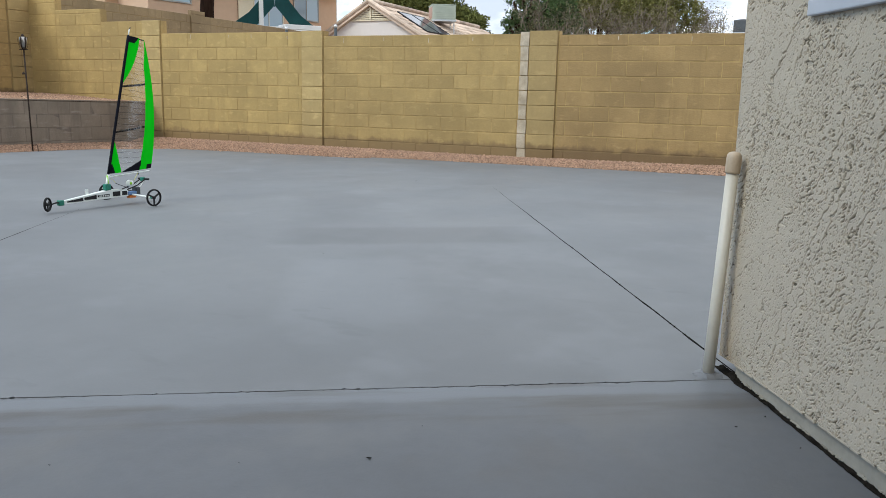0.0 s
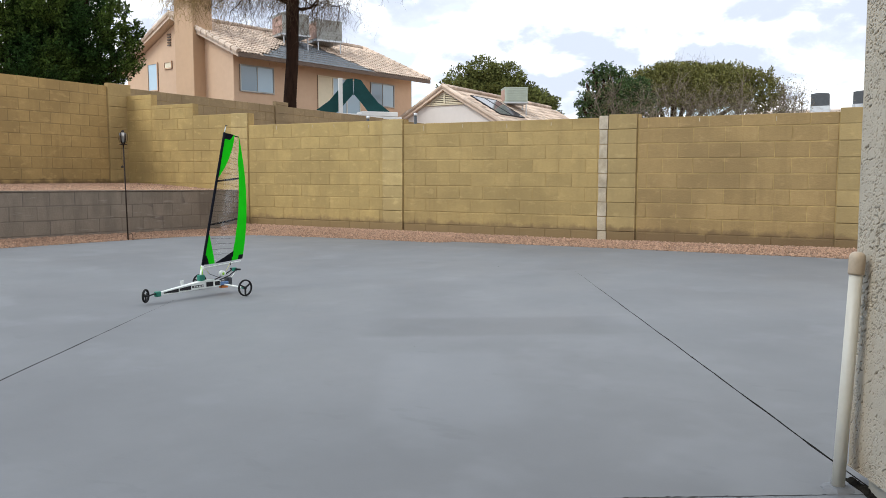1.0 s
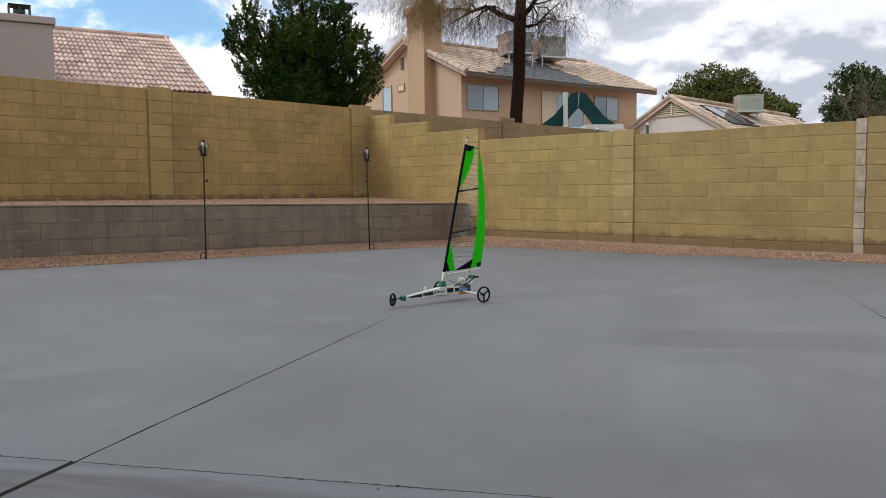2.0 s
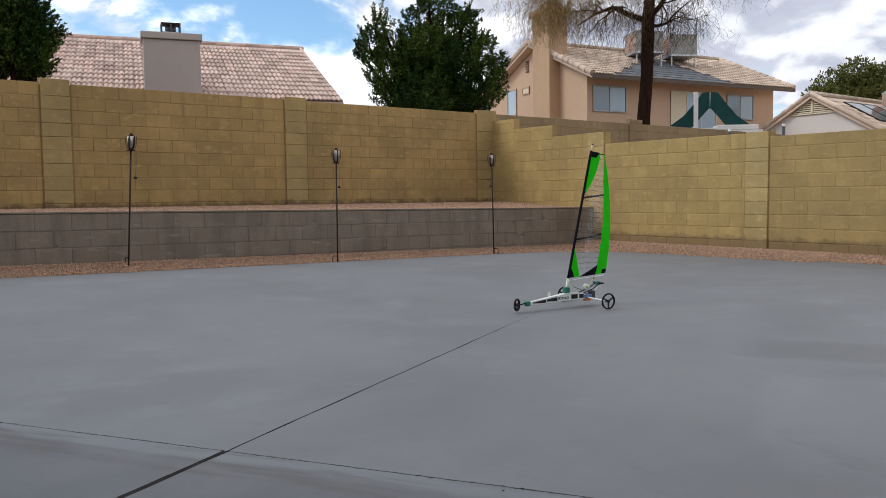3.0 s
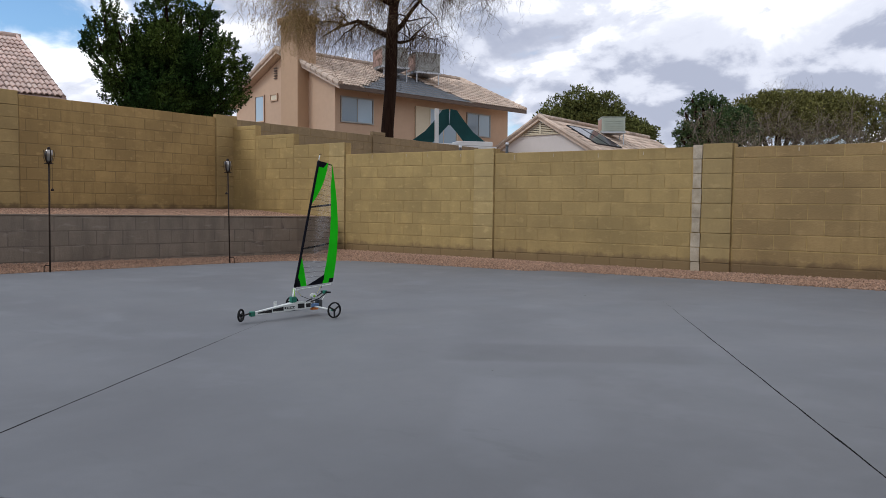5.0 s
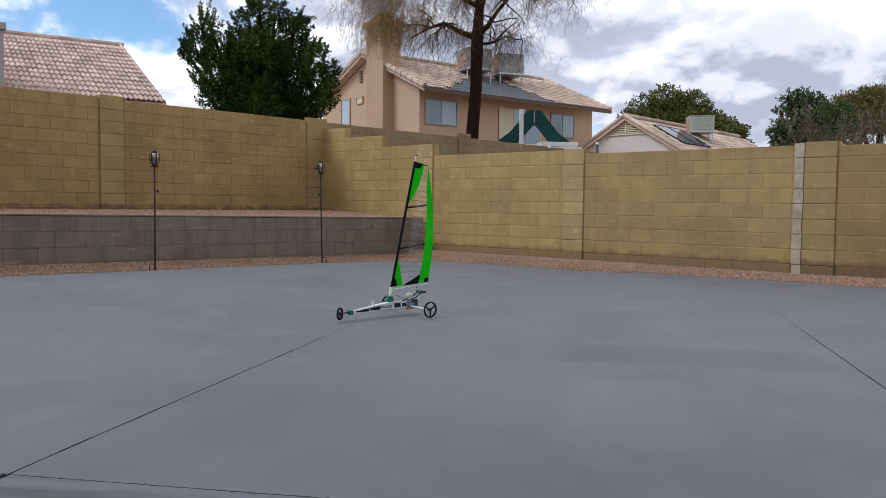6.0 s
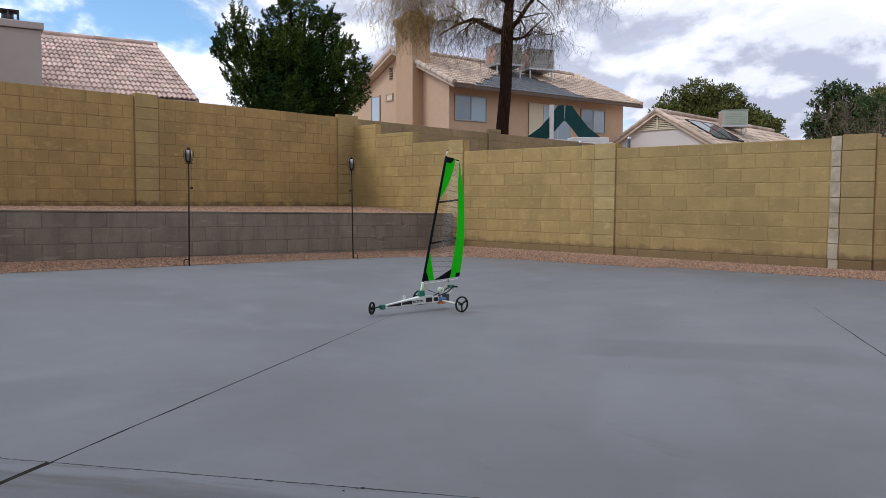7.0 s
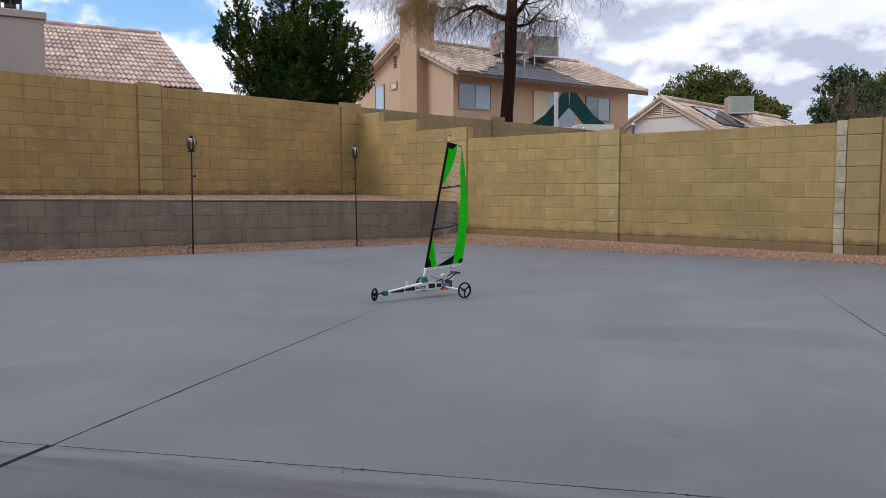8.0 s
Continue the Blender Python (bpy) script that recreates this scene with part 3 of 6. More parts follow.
def groove(bm, ends, half, deep, fade, mat_index):
    """A cut that runs from ends[0] and thins out towards ends[1]."""
    p, q = Vector((*ends[0], 0)), Vector((*ends[1], 0))
    d = (q - p).normalized()
    no, length = Vector((-d.y, d.x, 0)), (q - p).length
    for off in (-half, 0.0, half):
        bmesh.ops.bisect_plane(bm, geom=bm.verts[:] + bm.edges[:] + bm.faces[:], plane_co=p + no * off, plane_no=no)
    lowered = {}
    for v in bm.verts:
        s, off = (v.co - p).dot(d), (v.co - p).dot(no)
        if abs(off) < half * 1.02:
            k = min(1.0, max(0.0, (length - s) / fade)) if s > -0.3 else 0.0
            k *= 0.8 + 0.25 * noise.noise(Vector((s * 2.6, half, 7))) + 1.6 * max(0.0, noise.noise(Vector((s * 5.3, half * 90, 11))) - 0.42)
            lowered[v] = deep * max(0.0, k) if abs(off) < half * 0.4 else 0.0
            if abs(off) > half * 0.4:
                v.co -= no * off * (1 - max(0.06, k))
            v.co += no * (0.007 * noise.noise(Vector((s * 1.7, 3, half * 50))) + 0.003 * noise.noise(Vector((s * 9, 5, off * 200))))
    for f in bm.faces:
        c = f.calc_center_median()
        if abs((c - p).dot(no)) < half + 0.004 and 0 < (c - p).dot(d) < length and all(v in lowered for v in f.verts):
            f.material_index = mat_index
    return lowered


def finish_slab(bm, lowered, label, mats, drop=0.0):
    p0, n0 = JL
    lip = [e for e in bm.edges if e.is_boundary and all(abs((v.co - p0).dot(n0)) < 0.004 and -2.5 < v.co.x < 3.7 for v in e.verts)]
    bmesh.ops.subdivide_edges(bm, edges=lip, cuts=7)
    for v in bm.verts:
        # chipped lips along the joint
        off = (v.co - p0).dot(n0)
        if abs(off) < 0.006:
            chip = noise.noise(Vector((v.co.x * 11, v.co.y * 11, 3 + 5 * (off > 0))))
            v.co += n0 * (0.0008 + 0.0020 * noise.noise(Vector((v.co.x * 2.3, v.co.y * 2.3, 9))) + 0.010 * max(0.0, chip - 0.25) + 0.015 * max(0.0, noise.noise(Vector((v.co.x * 48, v.co.y * 48, 5 * (off > 0)))) - 0.12)) * (1 if off > 0 else -1)
        v.co.z = slab_z(v.co.x, v.co.y) + drop - lowered.get(v, 0.0)
    rim = [e for e in bm.edges if e.is_boundary]
    ex = bmesh.ops.extrude_edge_only(bm, edges=rim)
    for v in ex["geom"]:
        if isinstance(v, bmesh.types.BMVert):
            v.co.z -= 0.1
    return tagged(mesh_object("concrete_slab", bm, mats), label, "concrete slab", "poured slabs of the yard", "structure")


def moved(ln, off):
    return ln[0] + ln[1] * off, ln[1]


bm = slab_grid(OUT + [moved(JL, 0.0005)])
low = groove(bm, CRACK_L, 0.0065, 0.012, 1.5, 1)
low |= groove(bm, CRACK_R, 0.0055, 0.012, 2.0, 1)
finish_slab(bm, low, "smooth grey concrete patio slab with hairline saw-cut joints and faint stains", [M_CONCRETE, M_DARKJOINT])
bm = slab_grid([EDGE_LEFT, moved(JR, 0.0005)])
low = groove(bm, CRACK_L2, 0.021, 0.016, 1.0, 3)
finish_slab(bm, low, "older grey concrete porch slab with a worn pale edge and brown stains", [M_CONCRETE_OLD, M_DARKJOINT, M_CONCRETE_EDGE, M_GROOVE], -0.0015)
bm = bmesh.new()
a, b = Vector((*JOINT[0], 0)), Vector((*JOINT[1], 0))
d = (b - a).normalized()
nrm = Vector((-d.y, d.x, 0))
pts = [a + d * s for s in span(-8.0, 3.84, 0.2)]
up_side = [bm.verts.new((*(p + nrm * 0.03).xy, slab_z(p.x, p.y) - 0.0065)) for p in pts]
lo_side = [bm.verts.new((*(p - nrm * 0.03).xy, slab_z(p.x, p.y) - 0.0065)) for p in pts]
for i in range(len(pts) - 1):
    bm.faces.new((lo_side[i], lo_side[i + 1], up_side[i + 1], up_side[i]))
tagged(mesh_object("joint_dirt", bm, M_JOINTFILL), "dark dirt lying in the joint between two slabs", "dirt", kind="structure")


# ---- block walls ----
CO = 0.2032  # a course
BL = 0.4064  # a block with its joint
block_meshes = {}


def block_mesh(length, height, depth, mat, worn):
    """A block's face with rounded, slightly crooked edges; worn picks one of a few castings."""
    key = (round(length, 3), round(height, 3), round(depth, 3), mat.name, worn)
    if key not in block_meshes:
        r_ = random.Random(worn)
        bm = bmesh.new()
        w, h = length / 2, height / 2
        ends = ((-1, -1), (0, -1), (1, -1), (1, 1), (0, 1), (-1, 1))

        def ring(y, cut, jig):
            return [bm.verts.new((x * (w - cut) + r_.uniform(-jig, jig), y, z * (h - cut) + r_.uniform(-jig, jig))) for x, z in ends]

        rings = [ring(0, 0, 0), ring(-depth + 0.007, 0, 0.0012), ring(-depth + 0.002, 0.003, 0.0016), ring(-depth, 0.010, 0.003)]
        for a, b in zip(rings, rings[1:]):
            for k in range(6):
                bm.faces.new((a[k], a[(k + 1) % 6], b[(k + 1) % 6], b[k]))
        bm.faces.new(rings[-1])
        me = bpy.data.meshes.new("block")
        bm.to_mesh(me)
        bm.free()
        me.materials.append(mat)
        block_meshes[key] = me
    return block_meshes[key]


rng = random.Random(4)


def lay(parent, s0, s1, z0, z1, mat, proud=-0.0055, joint=0.006, shift=0.0, top=None, first=None, wobble=0.002):
    """Running-bond blocks from s0 to s1 along the wall; courses are counted from first (a bed joint's height)."""
    first = z0 if first is None else first
    k0 = math.floor((z0 - first) / CO + 1e-6)
    k = k0
    while first + k * CO < z1 - 0.02:
        a, b = max(z0, first + k * CO), min(z1, first + (k + 1) * CO)
        if z1 - b < 0.06:
            b = z1
        off = shift + (BL / 2 if k % 2 else 0.0)
        cuts = [s0] + [c for c in (s0 + off + i * BL for i in range(-2, int((s1 - s0) / BL) + 3)) if s0 + 0.06 < c < s1 - 0.06] + [s1]
        for u, v in zip(cuts, cuts[1:]):
            ob = bpy.data.objects.new("block", block_mesh(v - u - joint, b - a - joint, 0.07 + proud, mat, rng.randrange(4)))
            scene.collection.objects.link(ob)
            ob.parent = parent
            ob.location = ((u + v) / 2 + rng.uniform(-0.0015, 0.0015), 0.06 + rng.uniform(-wobble, wobble) * 0.7, (a + b) / 2 + rng.uniform(-0.0015, 0.0015))
            ob.rotation_euler = (rng.gauss(0, 0.006), rng.gauss(0, 0.003), rng.gauss(0, 0.003))
        k += 1
        if b >= z1 - 1e-6:
            break


def core(name, label, pieces, mat, matrix, thick=0.14, category="wall"):
    """The wall's body: pieces are (s0, s1, z0, z1); its face lies at local y = 0."""
    bm = bmesh.new()
    for s0, s1, z0, z1 in pieces:
        add_box(bm, s0, s1, 0.0, thick, z0, z1)
    ob = mesh_object(name, bm, mat, matrix=matrix)
    return tagged(ob, label, category, kind="structure")


# back wall: local x is world x, its face looks towards the yard; its courses climb slightly to the left
BACK_M = Matrix.Translation((0, 8.0, 0)) @ pose(0, 0, 0, 0, math.degrees(math.atan(0.0085)), 0)
C7 = 0.16
TOPS = [(-9.85, -9.04, 2.485), (-9.04, -7.93, 2.27), (-7.93, -6.96, 2.045), (-6.55, -3.67, 1.825), (-3.265, -0.03, 1.755), (0.535, 3.03, 1.735), (3.43, 6.5, 1.735)]
PILS = [(-6.96, -6.55, 2.045), (-3.67, -3.265, 1.835), (0.115, 0.535, 1.79), (3.03, 3.43, 1.78)]
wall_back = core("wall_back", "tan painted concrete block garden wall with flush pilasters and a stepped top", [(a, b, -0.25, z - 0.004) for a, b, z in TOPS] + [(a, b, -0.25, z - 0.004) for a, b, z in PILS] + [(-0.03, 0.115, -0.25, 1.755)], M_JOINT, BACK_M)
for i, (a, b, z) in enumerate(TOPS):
    # tone steps down rightwards: the wall's shading is put into the block colour
    m = M_BLOCK if a < -3.5 else M_BLOCK_SHADE_MID if a < 0 else M_BLOCK_SHADE_RIGHT
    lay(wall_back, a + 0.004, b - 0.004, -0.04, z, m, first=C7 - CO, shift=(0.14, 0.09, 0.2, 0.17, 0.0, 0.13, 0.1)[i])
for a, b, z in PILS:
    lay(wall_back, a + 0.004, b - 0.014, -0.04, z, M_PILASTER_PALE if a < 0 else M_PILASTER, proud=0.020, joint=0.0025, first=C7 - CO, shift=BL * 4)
for k in range(-1, 8):
    z0, z1 = C7 + k * CO, min(1.775, C7 + (k + 1) * CO)
    if k == 7:
        z1 = 1.78
    bm = box(-0.026 + rng.uniform(0, 0.012), 0.111 - rng.uniform(0, 0.012), -0.016, 0.02, max(z0, -0.04) + 0.004, z1 - 0.004, 0.006)
    for v in bm.verts:
        v.co.x += 0.005 * noise.noise(v.co * 9)
        v.co.y += 0.002 * noise.noise(v.co * 7)
    part("block", bm, M_STRIP, wall_back, "pale bare mortar strip")

# pale dabs of mortar left at the head joints of the top course
for x, z, h in ((-5.9, 1.80, 0.07), (-5.1, 1.79, 0.05), (-4.65, 1.79, 0.06), (-3.95, 1.76, 0.05), (-2.9, 1.72, 0.08), (-2.2, 1.72, 0.05), (-1.45, 1.71, 0.07), (-0.75, 1.71, 0.05), (1.35, 1.71, 0.05), (2.3, 1.70, 0.06)):
    bm = box(x - 0.005, x + 0.005, -0.006, 0.01, z - h, z, 0.002)
    for v in bm.verts:
        v.co.x += 0.008 * noise.noise(v.co * 23)
    part("mortar_dab", bm, M_STRIP, wall_back, "pale dab of mortar")

# side wall: local x runs back along world +y, its face looks towards +x
LEFT_M = frame_of(-9.75, 8.0, 0, 0, 1)
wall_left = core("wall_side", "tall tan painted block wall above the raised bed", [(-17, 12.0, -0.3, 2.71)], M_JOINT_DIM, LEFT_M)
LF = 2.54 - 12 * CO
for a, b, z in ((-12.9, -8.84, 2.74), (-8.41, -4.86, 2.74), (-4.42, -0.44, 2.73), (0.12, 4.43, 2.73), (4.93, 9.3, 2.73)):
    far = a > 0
    lay(wall_left, a + 0.004, b - 0.004, LF + 3 * CO, z, M_NBBLOCK if far else M_BLOCK_SIDE_SHADE, first=LF, shift=(0.1, 0.04, 0.23, 0.11, 0.3)[int(a + 13) % 5])
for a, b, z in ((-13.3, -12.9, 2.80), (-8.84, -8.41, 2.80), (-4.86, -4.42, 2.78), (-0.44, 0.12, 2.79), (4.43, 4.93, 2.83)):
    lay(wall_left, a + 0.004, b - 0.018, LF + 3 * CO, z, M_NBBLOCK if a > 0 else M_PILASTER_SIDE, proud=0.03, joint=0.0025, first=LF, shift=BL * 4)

# raised bed: retaining wall, its earth and gravel
RET_X = -6.8
# its courses climb slightly towards the porch, as the ground does
RET_M = frame_of(RET_X, 7.98, 0, 0, 1) @ pose(0, 0, 0, 0, 0.55, 0)
ret = core("retaining_wall", "low grey-brown concrete block retaining wall", [(-13.5, -0.02, -0.2, 0.695)], M_GREYJOINT, RET_M, 0.18)
lay(ret, -13.4, -0.024, 0.695 - 3 * CO - 0.12, 0.70, M_GREYBLOCK, proud=-0.0075, joint=0.005, first=0.70 - 4 * CO, shift=0.05, wobble=0.0025)
part("cap", box(-13.4, -0.024, -0.010, 0.17, 0.701, 0.722, 0.004), M_GREYBLOCK, ret, "thin mortar cap")


def bed_z(x, y):
    return 0.705 + (7.98 - y) * 0.0096 + (0.12 - (7.98 - y) * 0.0096) * ease((-6.9 - x) / 2.6)


bm = bmesh.new()
g = [[bm.verts.new((x, y, bed_z(x, y))) for x in span(-9.74, -6.8, 0.3)] for y in span(-8, 7.99, 0.5)]
for a, b in zip(g, g[1:]):
    for i in range(len(a) - 1):
        bm.faces.new((a[i], a[i + 1], b[i + 1], b[i]))
tagged(mesh_object("raised_bed_soil", bm, M_DIRT, True), "reddish soil filling the raised bed behind the wall", "soil", kind="structure")

# ---- the house whose corner stands by the patio ----
HOUSE_M = frame_of(HC.x, HC.y, 0, HD.x, HD.y)
hz = slab_z(3.6, 0.3)
house = root("house", "cream stucco house wall standing on a concrete footing", "house", kind="structure", matrix=HOUSE_M)
# wall, window and footing of the house
WX0, WX1, WZ0, WZ1 = 0.477, 1.672, 1.090, 2.25
SB = hz + 0.055
bm = bmesh.new()
for x0, x1, z0, z1 in ((0, 9, SB, WZ0), (0, 9, WZ1, 3.0), (0, WX0, WZ0, WZ1), (WX1, 9, WZ0, WZ1)):
    add_box(bm, x0, x1, 0.004, 0.2, z0, z1)
add_box(bm, 0.0, 0.2, 0.2, 5.0, SB, 3.0)
add_box(bm, 0.2, 9, 4.8, 5.0, SB, 3.0)
wall = part("wall", bm, M_STUCCO, house)
# unseen roof; its overhang is added to shade the slab along the wall
part("roof", box(-0.5, 9.5, -0.55, 5.5, 3.0, 3.15), M_STUCCO_TAN, house)
# unseen wing added to close the yard behind the porch slab and shade it
part("wall", box(5.4, 5.6, -11.5, -0.6, hz - 0.2, 6.4), M_STUCCO, house)
part("roof", box(4.5, 9.5, -11.6, -0.56, 6.401, 6.55), M_STUCCO_TAN, house)


def value_noise(u, v, seed):
    """Smooth random values between 0 and 1 over two arrays of places."""
    lat = np.random.default_rng(seed).uniform(0, 1, (256, 256))
    iu, iv = np.floor(u).astype(int), np.floor(v).astype(int)
    fu, fv = u - iu, v - iv
    fu, fv = fu * fu * (3 - 2 * fu), fv * fv * (3 - 2 * fv)
    a = lat[iu % 256, iv % 256] * (1 - fu) + lat[(iu + 1) % 256, iv % 256] * fu
    b = lat[iu % 256, (iv + 1) % 256] * (1 - fu) + lat[(iu + 1) % 256, (iv + 1) % 256] * fu
    return a * (1 - fv) + b * fv


def smooth(a, lo, hi):
    k = np.clip((a - lo) / (hi - lo), 0, 1)
    return k * k * (3 - 2 * k)


def stucco_coat(x1, z0, z1, step):
    """The skip-trowelled coat: smooth smears with small slanting pits and a few long ragged drag marks."""
    xs, zs = np.arange(0.0, x1, step), np.arange(z0, z1, step)
    X, Z = np.meshgrid(xs, zs)
    wob = 0.014 * value_noise(X * 45, Z * 45, 1) + 0.03 * value_noise(X * 9, Z * 9, 2)
    A, B = X * 0.906 - Z * 0.423 + wob, X * 0.423 + Z * 0.906 + wob
    dense = smooth(value_noise(A * 7, B * 4, 3) * 0.6 + value_noise(A * 19, B * 12, 4) * 0.4, 0.25, 0.62)
    grain = 0.60 * value_noise(A * 310, B * 165, 5) + 0.40 * value_noise(A * 240 + B * 60, B * 170 - A * 50, 6)
    pits = smooth(grain, 0.715 - 0.10 * dense, 0.765 - 0.10 * dense)
    drag = np.abs(value_noise(A * 15, B * 2.2, 7) + 0.10 * value_noise(A * 80, B * 80, 8) - 0.58)
    broken = smooth(value_noise(A * 6, B * 5, 9) + 0.45 * value_noise(A * 60, B * 38, 12), 0.58, 0.74)
    drag = (1 - smooth(drag, 0.006, 0.024)) * broken
    hollow = np.maximum(pits, drag)
    swell = 0.0025 * value_noise(A * 12, B * 8, 10) + 0.0012 * value_noise(A * 50, B * 40, 11)
    edge = np.minimum(1, X / 0.012)
    Y = 0.003 - (0.003 + swell) * edge + 0.0065 * hollow * edge
    n_z, n_x = X.shape
    co_ = np.stack([X, Y, Z], -1).reshape(-1, 3)
    k = np.arange(n_z * n_x).reshape(n_z, n_x)
    quads = np.stack([k[:-1, :-1], k[:-1, 1:], k[1:, 1:], k[1:, :-1]], -1)
    cx, cz = X[:-1, :-1] + step, Z[:-1, :-1] + step
    keep = ~((cx > WX0 - 0.012) & (cz > WZ0 - 0.01))
    # faces deep in a hollow take the painted shade colour
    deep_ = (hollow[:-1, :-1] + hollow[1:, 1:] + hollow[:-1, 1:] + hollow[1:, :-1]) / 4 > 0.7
    me = bpy.data.meshes.new("stucco_coat")
    me.from_pydata(co_.tolist(), [], quads[keep].tolist())
    me.materials.append(M_STUCCO)
    me.materials.append(M_STUCCO_PIT_SHADE)
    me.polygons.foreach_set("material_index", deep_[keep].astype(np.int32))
    me.polygons.foreach_set("use_smooth", [True] * len(me.polygons))
    ob = new("stucco_coat", me)
    ob.parent = house
    tagged(ob, "rough skip-trowelled cream stucco coat")


stucco_coat(1.20, SB, 1.78, 0.0019)
part("footing", box(0.112, 9, 0.018, 4.9, hz - 0.25, SB - 0.001), M_FOOTING, house, "bare concrete footing")
# a thin metal bead closes the stucco's lower edge, chipped here and there
bm = bmesh.new()
s = 0.004
while s < 5.0:
    e_ = s + rng.uniform(0.03, 0.12)
    add_box(bm, s, e_, -0.0035, 0.012, SB - 0.003 - rng.uniform(0, 0.0025), SB + 0.001)
    s = e_ + rng.uniform(0.004, 0.02)
part("weep_screed", bm, M_STUCCO, house, "chipped pale metal edge bead")
win = part("window", box(WX0 - 0.0, WX1, 0.012, 0.03, WZ0 + 0.03, WZ1), M_SCREEN, house, "dark screened window")
for nm, b in (("frame", (WX0 - 0.02, WX1 + 0.02, -0.022, 0.05, WZ0 - 0.018, WZ0 + 0.03)), ("frame", (WX0 - 0.02, WX0 + 0.028, -0.022, 0.05, WZ0 + 0.031, WZ1)), ("frame", (WX1 - 0.028, WX1 + 0.02, -0.022, 0.05, WZ0 + 0.031, WZ1))):
    part(nm, box(*b, 0.005), M_ALU, win, "white aluminium")

# dark earth in the gap between slab and footing
bm = bmesh.new()
rows_ = []
inn = Vector((-HD.y, HD.x))
for i in range(420):
    s = -0.01 + i * 0.012
    w = 0.006 * noise.noise(Vector((s * 13, 1, 0))) + 0.004 * noise.noise(Vector((s * 55, 5, 0))) - 0.003 + 0.014 * ease((0.30 - s) / 0.12)
    p = HC + HD * s
    base = slab_z(p.x, p.y)
    row = []
    for o, h in ((0.024, 0.008), (0.016, 0.005), (0.007, 0.003), (-w * 0.6, 0.003), (-w, -0.003)):
        q = p + inn * o
        row.append(bm.verts.new((q.x, q.y, base + h + (0.006 * noise.noise(Vector((s * 70, o * 300, 2))) if h > 0 else 0) + (0.012 * max(0, noise.noise(Vector((s * 14, 3, 3)))) if 0.02 < s < 0.5 and 0 < o < 0.03 else 0))))
    rows_.append(row)
for a, b in zip(rows_, rows_[1:]):
    for k in range(4):
        bm.faces.new((a[k], b[k], b[k + 1], a[k + 1]))
for i, a in enumerate(rows_[:-1]):
    # lumps of mortar squeezed out beside the dirt
    s = -0.01 + i * 0.012
    if noise.noise(Vector((s * 11, 8, 4))) > -0.05 and s > 0.13:
        p = HC + HD * s + inn * (0.017 + 0.004 * noise.noise(Vector((s * 30, 2, 8))))
        r_ = 0.007 + 0.007 * noise.noise(Vector((s * 41, 7, 1)))
        lump = bmesh.ops.create_icosphere(bm, subdivisions=1, radius=r_, matrix=Matrix.Translation((p.x, p.y, slab_z(p.x, p.y) + 0.008)))
        for v in lump["verts"]:
            v.co.z -= 0.5 * (v.co.z - slab_z(p.x, p.y) - 0.008)
            v.co += 0.6 * r_ * noise.noise_vector(v.co * 120)
        for f in {f for v in lump["verts"] for f in v.link_faces}:
            f.material_index = 1
tagged(mesh_object("dirt_strip", bm, [M_SOIL, M_FOOTING]), "dark soil and broken mortar along the house footing", "dirt", kind="structure")

# a hairline crack in the patio
bm = bmesh.new()
prev = None
for k in range(13):
    f_ = k / 12
    x, y = -0.87 + 0.52 * f_ + 0.012 * noise.noise(Vector((k * 0.9, 0, 1))), 2.45 - 0.81 * f_ + 0.012 * noise.noise(Vector((k * 0.9, 4, 1)))
    w = 0.0016 * (1 - abs(2 * f_ - 1) ** 2) * (0.4 + abs(noise.noise(Vector((k * 0.7, 9, 1))))) + 0.0002
    row = [bm.verts.new((x - w, y - w * 0.5, slab_z(x, y) + 0.002)), bm.verts.new((x + w, y + w * 0.5, slab_z(x, y) + 0.002))]
    if prev:
        bm.faces.new((prev[0], prev[1], row[1], row[0]))
    prev = row
tagged(mesh_object("hairline_crack", bm, M_CONCRETE_OLD), "thin dark hairline crack in the patio concrete", "crack", kind="structure")

# standpipe
PX, PY = 3.521, -0.012
pz = slab_z(PX, PY)
pipe = root("standpipe", "capped cream-painted plastic standpipe beside the house corner", "pipe", matrix=pose(PX, PY, pz) @ pose(0, 0, 0, 0, 2.3, 0))
part("pipe", tube([(0, 0, -0.03), (0, 0, 0.3), (0, 0, 0.79)], 0.0217, 24), M_PVC, pipe, smooth=True)
part("cap", lathe([(0.0255, 0.765), (0.0268, 0.772), (0.0268, 0.818), (0.0255, 0.830), (0.020, 0.838), (0.011, 0.842), (0.001, 0.843)], 28), M_PVC_CAP, pipe, "sun-browned plastic cap", smooth=True)
bm = lathe([(0.06, -0.006), (0.052, 0.003), (0.04, 0.008), (0.03, 0.013), (0.001, 0.014)], 18)
for v in bm.verts:
    v.co.x += 0.012 * noise.noise(v.co * 40)
    v.co.y += 0.012 * noise.noise(v.co * 33)
part("mortar_collar", bm, M_CONCRETE_EDGE, pipe, "smeared mortar round the foot")

